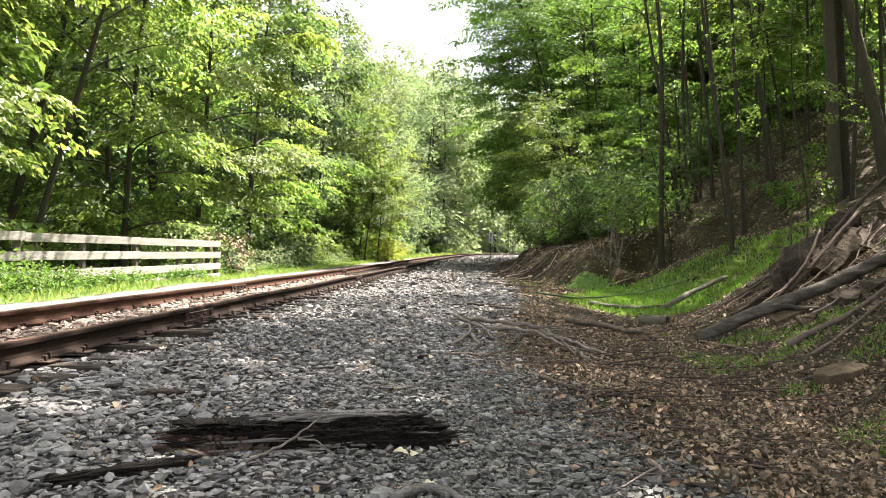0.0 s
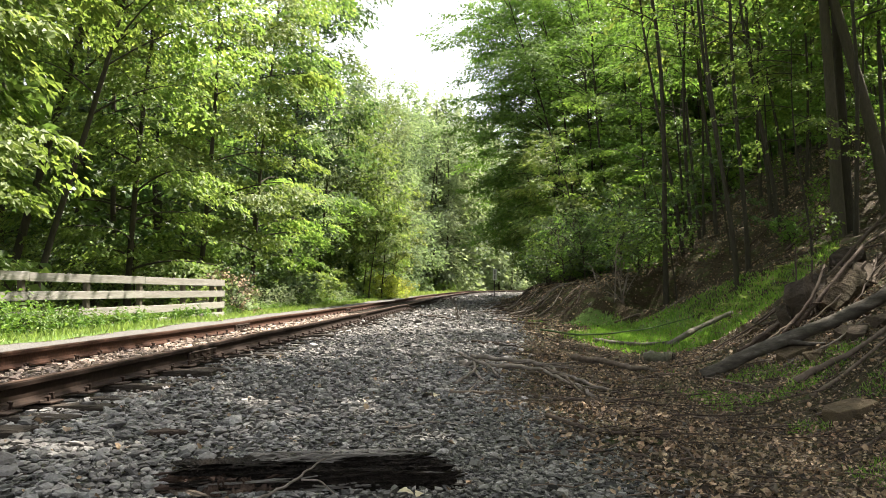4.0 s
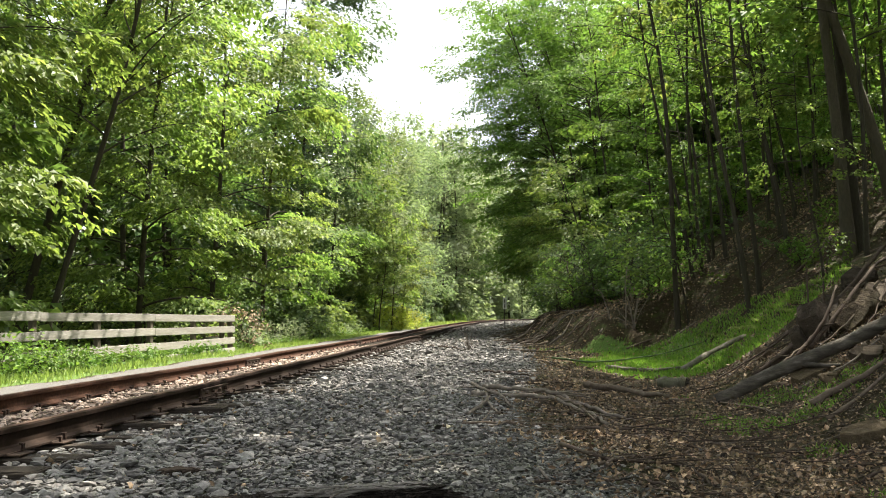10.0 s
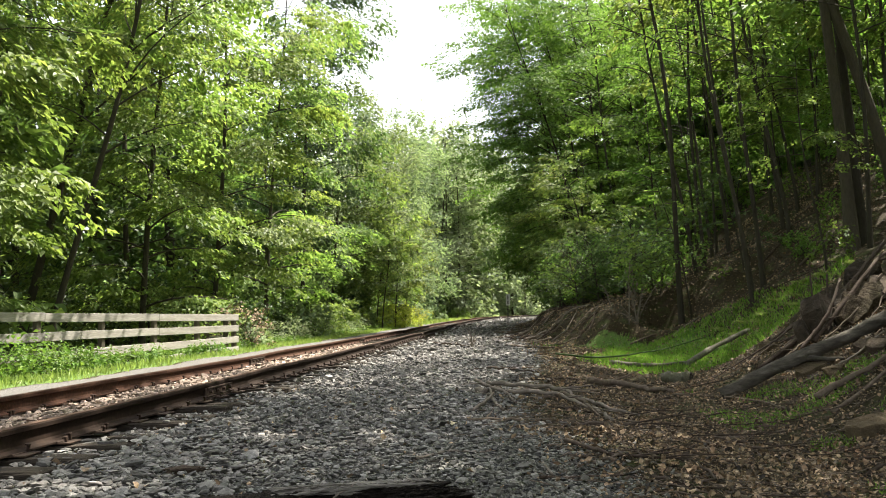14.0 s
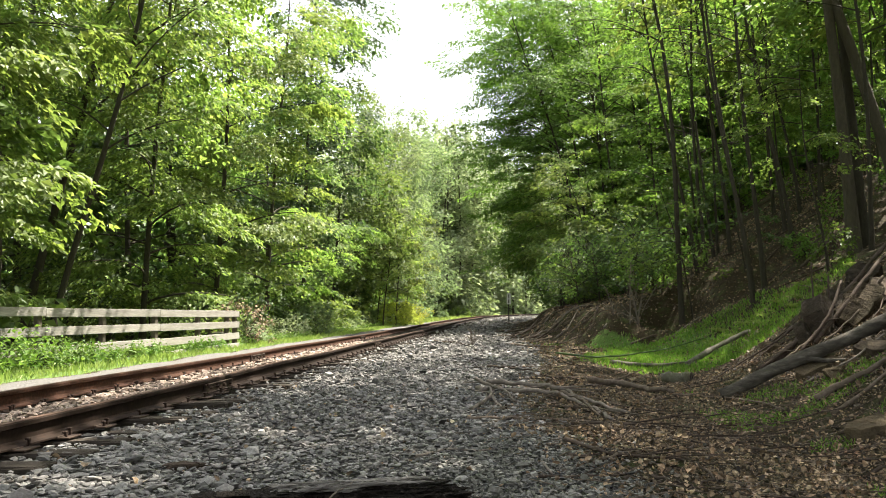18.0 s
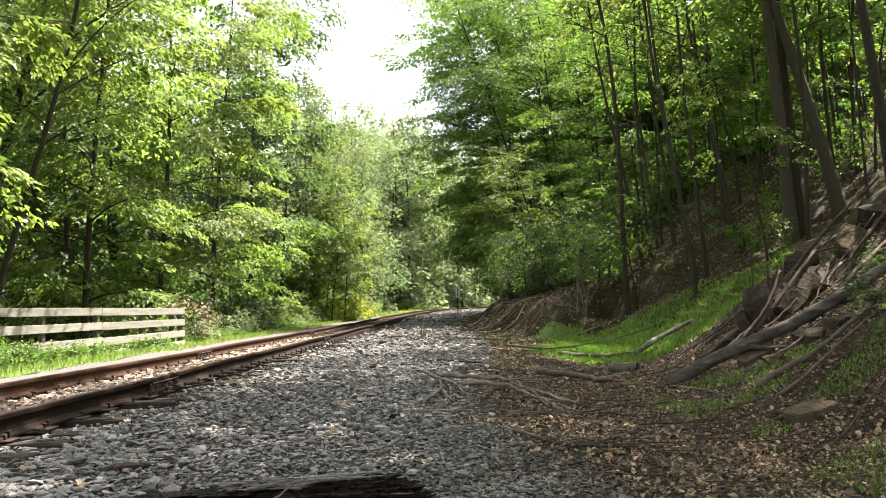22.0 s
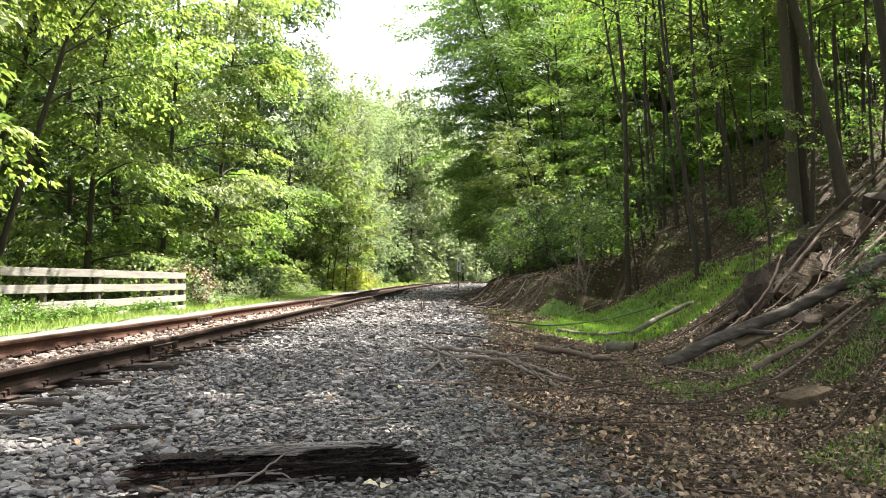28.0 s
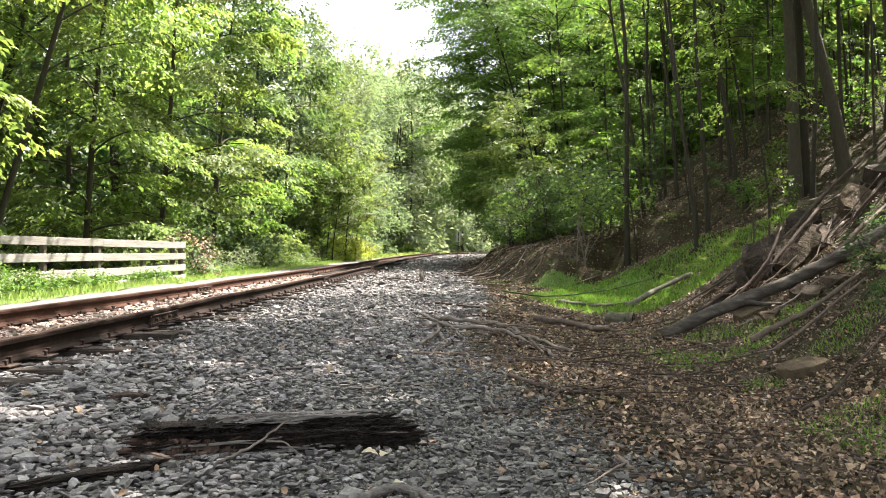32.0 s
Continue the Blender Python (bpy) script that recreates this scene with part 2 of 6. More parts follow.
def mat_ground():
    n = Nodes("ground")
    v = n.coords()

    def attr(name):
        a = n.node("Attribute")
        a.attribute_name = name
        return a.outputs["Fac"]
    fine, med, big = n.noise(v, 45, 5.0, 0.7), n.noise(v, 7, 4.0), n.noise(v, 0.8, 3.0)
    litter = n.ramp(fine, [(0.28, (0.010, 0.007, 0.003)), (0.5, (0.030, 0.021, 0.011)), (0.72, (0.095, 0.068, 0.036))])
    soil = n.ramp(med, [(0.3, (0.014, 0.010, 0.005)), (0.7, (0.054, 0.039, 0.019))])
    floor_c = n.mix(n.ramp(big, [(0.38, (0, 0, 0)), (0.62, (1, 1, 1))]), litter, soil)
    moss = n.ramp(n.noise(v, 2.3, 5.0, 0.7), [(0.50, (0, 0, 0)), (0.66, (1, 1, 1))])
    floor_c = n.mix(n.math("MULTIPLY", moss, 0.75), floor_c, (0.058, 0.074, 0.022))
    vor = n.node("TexVoronoi", Scale=26.0, Randomness=1.0)
    n.link(v, vor.inputs["Vector"])
    cell = n.node("SeparateColor")
    n.link(vor.outputs["Color"], cell.inputs[0])
    stone = n.ramp(cell.outputs[0], [(0.0, (0.030, 0.028, 0.026)), (0.5, (0.075, 0.070, 0.065)), (1.0, (0.17, 0.158, 0.148))])
    # shade in the gaps between stones is darkened into the colour
    stone = n.mix(n.ramp(vor.outputs["Distance"], [(0.25, (1, 1, 1)), (0.62, (0.25, 0.25, 0.25))]), (0.045, 0.042, 0.039), stone)
    green = n.ramp(fine, [(0.3, (0.055, 0.10, 0.022)), (0.7, (0.13, 0.20, 0.05))])
    grit = n.ramp(fine, [(0.3, (0.085, 0.080, 0.075)), (0.7, (0.165, 0.157, 0.148))])
    wob = n.math("MULTIPLY", n.math("SUBTRACT", med, 0.5), 0.9)

    def mask(name):
        return n.ramp(n.math("ADD", attr(name), wob), [(0.42, (0, 0, 0)), (0.58, (1, 1, 1))])
    c = n.mix(mask("grass"), floor_c, green)
    c = n.mix(mask("path"), c, grit)
    c = n.mix(mask("gravel"), c, stone)
    n.colour(c)
    n.rough(0.95)
    h = n.math("ADD", n.math("MULTIPLY", fine, 0.4), n.math("MULTIPLY", vor.outputs["Distance"], -0.6))
    n.bump(h, 0.8, 0.03)
    return n.mat


GROUND = mat_ground()


# ---- mesh helpers ----
def mesh_of(name, verts, faces, mat, smooth=False):
    """A mesh from an array of places and an array of faces, all of one length."""
    me = bpy.data.meshes.new(name)
    verts, faces = np.asarray(verts, np.float32), np.asarray(faces, np.int32)
    k = faces.shape[1]
    me.vertices.add(len(verts))
    me.vertices.foreach_set("co", verts.ravel())
    me.loops.add(faces.size)
    me.loops.foreach_set("vertex_index", faces.ravel())
    me.polygons.add(len(faces))
    me.polygons.foreach_set("loop_start", np.arange(0, faces.size, k, dtype=np.int32))
    me.polygons.foreach_set("loop_total", np.full(len(faces), k, np.int32))
    if smooth:
        me.polygons.foreach_set("use_smooth", np.ones(len(faces), bool))
    me.materials.append(mat)
    me.update(calc_edges=True)
    if not smooth:
        me.shade_flat()
    return me


def put(name, me, parent=None, label=""):
    ob = new(name, me)
    if parent:
        ob.parent = parent
    return tagged(ob, label)


def part(name, bm, material, parent, label="", smooth=False):
    me = bpy.data.meshes.new(name)
    if smooth:
        for f in bm.faces:
            f.smooth = True
    bm.to_mesh(me)
    bm.free()
    me.materials.append(material)
    return put(name, me, parent, label)


def box(sx, sy, sz, at=(0, 0, 0), bevel=0.0, bm=None):
    """A bevelled block; at is the middle of its base."""
    bm = bm or bmesh.new()
    got = bmesh.ops.create_cube(bm, size=1.0, matrix=Matrix.Translation((at[0], at[1], at[2] + sz / 2)) @ Matrix.Diagonal((sx, sy, sz, 1)))
    if bevel:
        edges = {e for v in got["verts"] for e in v.link_edges}
        bmesh.ops.bevel(bm, geom=list(edges), offset=bevel, segments=1, affect="EDGES")
    return bm


def tube(points, radii, sides=6, flat=1.0):
    """Rings round a line of points: places and quads. The ends are drawn to a point."""
    p = np.asarray(points, float)
    r = np.asarray(radii, float)
    d = np.gradient(p, axis=0)
    d /= np.linalg.norm(d, axis=1)[:, None] + 1e-9
    ref = np.where(np.abs(d[:, 2:3]) > 0.9, np.array([[1.0, 0, 0]]), np.array([[0, 0, 1.0]]))
    u = np.cross(d, ref)
    u /= np.linalg.norm(u, axis=1)[:, None] + 1e-9
    w = np.cross(d, u)
    a = np.linspace(0, 2 * np.pi, sides, endpoint=False)
    ring = p[:, None] + r[:, None, None] * (u[:, None] * np.cos(a)[None, :, None] + flat * w[:, None] * np.sin(a)[None, :, None])
    v = ring.reshape(-1, 3)
    i, j = np.meshgrid(np.arange(len(p) - 1), np.arange(sides), indexing="ij")
    j2 = (j + 1) % sides
    f = np.stack([i * sides + j, i * sides + j2, (i + 1) * sides + j2, (i + 1) * sides + j], -1).reshape(-1, 4)
    return v, f


def joined(pieces):
    vs, fs, n = [], [], 0
    for v, f in pieces:
        vs.append(v)
        fs.append(f + n)
        n += len(v)
    return np.concatenate(vs), np.concatenate(fs)


def cards(places, normals, along, length, width, fold=0.18):
    """Small folded leaves: two quads each, creased along the middle and pointed at both ends."""
    k = len(places)
    n = normals / (np.linalg.norm(normals, axis=1)[:, None] + 1e-9)
    a = along - n * (along * n).sum(1)[:, None]
    a /= np.linalg.norm(a, axis=1)[:, None] + 1e-9
    s = np.cross(n, a)
    L, Wd = length[:, None], width[:, None]
    v = np.empty((k, 4, 3))
    v[:, 0] = places
    v[:, 1] = places + a * L * 0.5 + s * Wd * 0.5 + n * Wd * fold
    v[:, 2] = places + a * L - n * L * fold * 0.6
    v[:, 3] = places + a * L * 0.5 - s * Wd * 0.5 + n * Wd * fold
    f = np.array([[0, 1, 2], [0, 2, 3]])[None] + (np.arange(k) * 4)[:, None, None]
    return v.reshape(-1, 3), f.reshape(-1, 3)


def round_leaves(places, normals, along, length, width, curl):
    """Fallen leaves: six corners each, creased and curled."""
    k = len(places)
    n = normals / (np.linalg.norm(normals, axis=1)[:, None] + 1e-9)
    a = along - n * (along * n).sum(1)[:, None]
    a /= np.linalg.norm(a, axis=1)[:, None] + 1e-9
    s = np.cross(n, a)
    L, Wd, C = length[:, None], width[:, None], curl[:, None]
    v = np.empty((k, 6, 3))
    v[:, 0] = places
    v[:, 1] = places + a * L * 0.32 + s * Wd * 0.5 + n * L * C
    v[:, 2] = places + a * L * 0.72 + s * Wd * 0.36 + n * L * C * 0.6
    v[:, 3] = places + a * L + n * L * C * 0.7
    v[:, 4] = places + a * L * 0.70 - s * Wd * 0.38 + n * L * C * 0.8
    v[:, 5] = places + a * L * 0.30 - s * Wd * 0.5 + n * L * C
    f = np.array([[0, 1, 2], [0, 2, 3], [0, 3, 4], [0, 4, 5]])[None] + (np.arange(k) * 6)[:, None, None]
    return v.reshape(-1, 3), f.reshape(-1, 3)


# ---- the lie of the land ----
GAUGE, RAIL_TOP = 1.505, 0.33
HEAD = radians(4.1)


def track_line(off):
    """The line of a rail: off metres to the left of the one beside the camera. Places every half metre, and the way along."""
    pts, p, a = [], np.array([-3.34 * math.cos(HEAD), 3.34 * math.sin(HEAD)]), HEAD
    p = p - 14 * np.array([math.sin(a), math.cos(a)])
    for i in range(400):
        s = -14 + i * 0.5
        n = np.array([-math.cos(a), math.sin(a)])
        q = p + n * off
        pts.append((q[0], q[1], 0.30 * min(max((s - 40) / 40, 0), 1) ** 1.5, s, a))
        p = p + 0.5 * np.array([math.sin(a), math.cos(a)])
        a += 0.5 * 0.0042 * min(max((s - 42) / 10, 0), 1)
    return np.array(pts)


NEAR = track_line(0.0)


def near_x(y):
    return np.interp(y, NEAR[:, 1], NEAR[:, 0])


def smooth(a, b, x):
    t = np.clip((x - a) / (b - a), 0, 1)
    return t * t * (3 - 2 * t)


def toe_x(y):
    """Foot of the bank: a ditch widens beside it, then a spur of bare earth juts out towards the track."""
    return np.interp(y, [-30, 6, 12, 16, 20, 22.6, 23.6, 24.6, 26.2, 30, 38, 47, 60, 70, 85, 100, 140, 200], [3.6, 3.7, 3.9, 5.2, 5.9, 6.0, 5.3, 4.3, 3.4, 3.2, 3.5, 4.7, 6.5, 8.2, 11.8, 17, 40, 78])


def wood_x(y):
    """Edge of the wood on the bank."""
    return np.interp(y, [-30, 6, 12, 16, 20, 25, 35, 47, 60, 70, 85, 100, 140, 200], [3.6, 3.7, 3.9, 5.2, 5.9, 5.3, 5.2, 5.6, 6.8, 8.2, 11.8, 17, 40, 78])


def wave(x, y, scale, seed=0.0):
    """Cheap smooth unevenness from crossed sines, about -1 to 1."""
    x, y = x / scale, y / scale
    return (np.sin(x * 1.7 + y * 0.9 + seed) + np.sin(-x * 1.1 + y * 2.3 + seed * 2.1) + np.sin(x * 2.9 - y * 1.9 + seed * 0.7) * 0.6) / 2.6


def land(x, y):
    """Height of the ground."""
    x, y = np.asarray(x, float), np.asarray(y, float)
    q = x - near_x(y)
    toe = toe_x(y)
    rise = np.interp(y, NEAR[:, 1], NEAR[:, 2])
    bed = np.interp(q, [-60, -9, -6.2, -4.6, -2.6, -2.0, 0.5, 1.0, 2.4, 4.5], [-0.9, -0.25, -0.06, 0.06, 0.10, 0.085, 0.085, 0.085, 0.01, -0.02])
    ditch = -0.22 * smooth(-2.6, -0.9, x - toe) * (1 - smooth(23.0, 25.5, y))
    d = x - wood_x(y) + 0.35 * wave(x, y, 2.2, 1.0)
    slope = 0.62 * np.maximum(0.5 * (d + np.sqrt(d * d + 0.25)), 0)
    e = x - toe + 0.25 * wave(x, y, 1.4, 1.0)
    spur = np.maximum(e, 0) * 0.95 * smooth(22.4, 24.2, y)
    slope = np.maximum(slope, np.where(spur < 0.95, spur, 0.95 + (spur - 0.95) * 0.26))
    slope = np.maximum(slope - 1.5 * np.exp(-((x - 6.7) / 1.0) ** 2 - ((y - 25.2) / 1.2) ** 2), 0.0)
    hill = np.where(slope < 7.5, slope, 7.5 + (slope - 7.5) * 0.30)
    far_hill = 0.10 * np.maximum(y - 110, 0) * smooth(110, 150, y)
    rough = 0.012 * wave(x, y, 0.35) + 0.03 * wave(x, y, 1.3, 2.0) * (np.abs(q + 0.75) > 2.2)
    return bed + rise + ditch + hill + rough + far_hill + 0.25 * smooth(0.5, 3, d) * wave(x, y, 1.1, 4.0)


def land1(x, y):
    return float(land(np.array([x]), np.array([y]))[0])


def spread_axis(lo, a, b, hi, step, grow=1.12):
    out = list(np.arange(a, b, step))
    s, v = step, a
    while v > lo:
        s *= grow
        v -= s
        out.insert(0, v)
    s, v = step, out[-1]
    while v < hi:
        s *= grow
        v += s
        out.append(v)
    return np.array(out)


def build_ground():
    xs, ys = spread_axis(-900, -9, 10, 900, 0.18, 1.15), spread_axis(-400, 2, 26, 1500, 0.20, 1.08)
    X, Y = np.meshgrid(xs, ys)
    Z = land(X, Y)
    v = np.stack([X, Y, Z], -1).reshape(-1, 3)
    nx, ny = len(xs), len(ys)
    i, j = np.meshgrid(np.arange(ny - 1), np.arange(nx - 1), indexing="ij")
    f = np.stack([i * nx + j, i * nx + j + 1, (i + 1) * nx + j + 1, (i + 1) * nx + j], -1).reshape(-1, 4)
    me = mesh_of("ground", v, f, GROUND, True)
    Q = X - near_x(Y)
    D = X - toe_x(Y)
    edge = gravel_edge(Y)
    gravel = smooth(-2.3, -2.0, Q) * (1 - smooth(-0.25, 0.25, X - edge))
    path = smooth(-4.3, -3.9, Q) * (1 - smooth(-2.4, -2.0, Q))
    grass = smooth(-8.2, -7.0, Q) * (1 - smooth(-4.4, -4.0, Q))
    grass = np.maximum(grass, smooth(70, 85, Y) * (Q < -4.6))
    ditch = smooth(15, 18, Y) * (1 - smooth(24, 25.5, Y)) * smooth(-2.3, -1.3, D) * (1 - smooth(0.2, 0.9, D))
    for name, a in (("gravel", gravel), ("path", path), ("grass", np.maximum(grass, ditch))):
        at = me.attributes.new(name, "FLOAT", "POINT")
        at.data.foreach_set("value", a.astype(np.float32).ravel())
    tagged(put("ground", me), "woodland ground of ballast gravel, brown leaf litter and grass", "ground", kind="structure")


def gravel_edge(y):
    """Where the gravel gives way to leaf litter."""
    return np.interp(y, [0, 3.5, 5, 7, 9, 12, 18, 26, 40, 60, 75, 100], [1.3, 1.15, 0.95, 0.75, 0.8, 1.2, 2.0, 2.5, 3.2, 5.2, 8.0, 15])


build_ground()


# ---- the railway ----
def rail_section():
    """Half of a rail's outline, foot to head, and its mirror image: (across, up)."""
    half = [(0.070, 0.0), (0.070, 0.011), (0.022, 0.026), (0.009, 0.042), (0.009, 0.120), (0.034, 0.132), (0.036, 0.160), (0.028, 0.170)]
    return [(x, z) for x, z in half] + [(-x, z) for x, z in reversed(half)]


def along(off, s):
    line = FAR if off else NEAR
    return [float(np.interp(s, line[:, 3], line[:, i])) for i in (0, 1, 2, 4)]


FAR = track_line(GAUGE)


def make_rail(off, s0, s1, label):
    rail = tagged(new("rail"), label, "rail", "rails of the track")
    sec = rail_section()
    k = len(sec)
    ss = np.append(np.arange(s0, s1 - 0.3, 1.0), s1)
    v, top = [], []
    for s in ss:
        x, y, z, a = along(off, s)
        z += RAIL_TOP - 0.17 + 0.006 * math.sin(s * 0.7 + off)
        # the ends of a rail hang a little at its joints
        z -= 0.012 * (math.exp(-((s - s0) / 1.2) ** 2) + math.exp(-((s - s1) / 1.2) ** 2))
        c, n = math.cos(a), -math.sin(a)
        v += [(x + px * c, y + px * n, z + pz) for px, pz in sec]
        w = 0.031
        top += [(x - w * c, y - w * n, z + 0.1715), (x + w * c, y + w * n, z + 0.1715), (x + w * c, y + w * n, z + 0.168), (x - w * c, y - w * n, z + 0.168)]
    f = [(i * k + j, i * k + (j + 1) % k, (i + 1) * k + (j + 1) % k, (i + 1) * k + j) for i in range(len(ss) - 1) for j in range(k)]
    # the near rail carries its shade in the material
    put("rail_body", mesh_of("rail_body", v, f, RUST if off else RUST_SHADED), rail, "rust-brown rail web and foot" if off else "black-brown rail web and foot, rust darkened for shade")
    f = [(i * 4 + j, i * 4 + (j + 1) % 4, i * 4 + 4 + (j + 1) % 4, i * 4 + 4 + j) for i in range(len(ss) - 1) for j in range(4)]
    put("running_surface", mesh_of("running_surface", top, f, STEEL), rail, "dull worn steel running surface")
    return rail


def make_joint(off, s, rail, long=0.9):
    x, y, z, a = along(off, s)
    z += RAIL_TOP - 0.17 - 0.02
    m = Matrix.Translation((x, y, z)) @ Matrix.Rotation(-a, 4, "Z")
    for side in (-1, 1):
        bm = box(0.026, long, 0.085, (side * 0.026, 0, 0.042), 0.008)
        box(0.040, long, 0.016, (side * 0.040, 0, 0.030), 0.005, bm)
        box(0.018, long * 0.92, 0.020, (side * 0.044, 0, 0.115), 0.006, bm)
        bar = part("joint_bar", bm, RUST_DARK, rail, "bolted iron joint bar")
        bar.matrix_world = m
        for i in range(4):
            bm = bmesh.new()
            bmesh.ops.create_cone(bm, cap_ends=True, segments=6, radius1=0.022, radius2=0.020, depth=0.034, matrix=pose(side * 0.055, (i - 1.5) * long * 0.235, 0.085, 0, 90, 0))
            bolt = part("bolt", bm, RUST_DARK, bar)
    return rail


STRETCH = 11.89
for off, first, label in ((0.0, 9.42, "rusty steel rail on wooden ties beside grey ballast"), (GAUGE, 15.9, "rusty steel rail along the gravel path")):
    s = first - 2 * STRETCH
    while s < 150:
        if s + STRETCH > -12:
            rail = make_rail(off, max(s, -12), min(s + STRETCH - 0.008, 160), label)
            if s > -8 and s < 75:
                make_joint(off, s, rail)
        s += STRETCH


def make_ties():
    rng = random.Random(5)
    wood = box(2.62, 0.225, 0.17, (0, 0, -0.17), 0.012)
    bmesh.ops.subdivide_edges(wood, edges=[e for e in wood.edges if e.calc_length() > 1], cuts=9)
    for v in wood.verts:
        v.co += Vector((0, rng.uniform(-0.008, 0.008), rng.uniform(-0.007, 0.004)))
    me_wood = bpy.data.meshes.new("timber")
    wood.to_mesh(me_wood)
    me_wood.materials.append(TIE)
    bm = box(0.34, 0.19, 0.014, (0, 0, 0), 0.004)
    for sx in (-0.082, 0.082):
        box(0.014, 0.19, 0.010, (sx, 0, 0.012), 0.003, bm)
    me_plate = bpy.data.meshes.new("tie_plate")
    bm.to_mesh(me_plate)
    me_plate.materials.append(RUST_DARK)
    bm = box(0.017, 0.017, 0.045, (0, 0, 0))
    box(0.034, 0.030, 0.014, (0.006, 0, 0.040), 0.004, bm)
    me_spike = bpy.data.meshes.new("spike")
    bm.to_mesh(me_spike)
    me_spike.materials.append(RUST_DARK)
    s = 2.2
    while s < 62:
        x, y, z, a = along(0.0, s)
        x, y = x - GAUGE / 2 * math.cos(a), y + GAUGE / 2 * math.sin(a)
        tie = tagged(new("railroad_tie"), "weathered dark wooden railroad tie sunk in ballast", "railroad tie", "ties under the track")
        shift = rng.uniform(-0.09, 0.09)
        tie.matrix_world = Matrix.Translation((x, y, z + RAIL_TOP - 0.17 - 0.016)) @ Matrix.Rotation(-a + rng.uniform(-0.02, 0.02), 4, "Z")
        wood_ob = put("timber", me_wood, tie)
        wood_ob.location = (shift, 0, -rng.uniform(0.0, 0.03))
        wood_ob.rotation_euler = (0, rng.uniform(-0.012, 0.012), 0)
        if s < 34:
            for sx in (-GAUGE / 2, GAUGE / 2):
                plate = put("tie_plate", me_plate, tie, "rusty iron tie plate")
                plate.location = (sx, 0, 0.001)
                for dx, dy in ((0.10, 0.06), (-0.10, -0.06), (0.13, -0.05)):
                    if rng.random() < 0.9:
                        sp = put("spike", me_spike, plate, "rusty rail spike")
                        sp.location = (dx, dy, rng.uniform(0.0, 0.02))
                        sp.rotation_euler = (rng.uniform(-0.1, 0.1), rng.uniform(-0.12, 0.12), 0 if dx < 0 else math.pi)
        s += rng.uniform(0.50, 0.60)


make_ties()


# ---- the board fence ----
def make_fence():
    fence = tagged(new("board_fence"), "weathered pale grey three-board wooden fence in grass", "fence")
    a, b = np.array([-6.45, 25.6]), np.array([-11.9, 5.5])
    way = (b - a) / np.linalg.norm(b - a)
    length = np.linalg.norm(b - a)
    ang = math.atan2(way[1], way[0])
    side = np.array([way[1], -way[0]])
    if side[0] < 0:
        side = -side
    rng = random.Random(2)
    d = 0.12
    while d < length:
        p = a + way * d
        zb = land1(*p) - 0.05
        bm = box(0.12, 0.12, 1.14 - zb, (0, 0, 0), 0.008)
        post = part("post", bm, POST, fence, "square brown wooden fence post")
        post.matrix_world = pose(p[0], p[1], zb, rng.uniform(-0.6, 0.6), 0, math.degrees(ang))
        d += 2.05
    for row, top in enumerate((1.20, 0.87, 0.53, 0.26)):
        d = 0.0
        while d < length:
            seg = min(4.1, length - d)
            if row == 3 and (d > 4.2 or d > 0 and d < 0.1):
                break
            at = a + way * (d + seg / 2) + side * 0.08
            rise = 0.010 * (1 - row)
            bm = box(seg - 0.006, 0.038, 0.19 if row < 3 else 0.15, (0, 0, 0), 0.005)
            board = part("board", bm, FENCE, fence)
            board.matrix_world = pose(at[0], at[1], top - 0.19 + rise * (d + seg / 2) + rng.uniform(-0.008, 0.008), 0, rng.uniform(-0.15, 0.15) - math.degrees(rise), math.degrees(ang))
            d += seg
    # the fence turns a corner at its far end
    turn = np.array([-0.75, 0.66])
    for d in (0.55, 1.6):
        p = a + turn * d
        zb = land1(*p) - 0.05
        post = part("post", box(0.12, 0.12, 1.14 - zb, (0, 0, 0), 0.008), POST, fence, "square brown wooden fence post")
        post.matrix_world = pose(p[0], p[1], zb, 0, 0, 48)
    for top in (1.19, 0.86, 0.53):
        at = a + turn * 0.85
        board = part("board", box(1.7, 0.038, 0.19, (0, 0, 0), 0.005), FENCE, fence)
        board.matrix_world = pose(at[0] + 0.06, at[1] + 0.06, top - 0.19, 0, rng.uniform(-0.5, 0.5), 138.6)


make_fence()


# ---- the lineside sign ----
def make_sign():
    x, y = 5.25, 70.0
    z = land1(x, y)
    sign = tagged(new("lineside_sign"), "narrow white sign plate with dark bars on a dark post", "sign")
    sign.matrix_world = pose(x, y, z - 0.05, 0, 1.5, 0)
    part("post", box(0.09, 0.06, 2.3, (0, 0, 0), 0.008), DARK_METAL, sign)
    plate = part("plate", box(0.34, 0.02, 0.95, (0, -0.05, 1.45), 0.006), SIGN, sign, "white upright sign plate")
    for z0, h in ((1.56, 0.30), (1.95, 0.34)):
        part("bar", box(0.09, 0.006, h, (0, -0.064, z0)), DARK_METAL, plate, "dark bar on the plate")


make_sign()


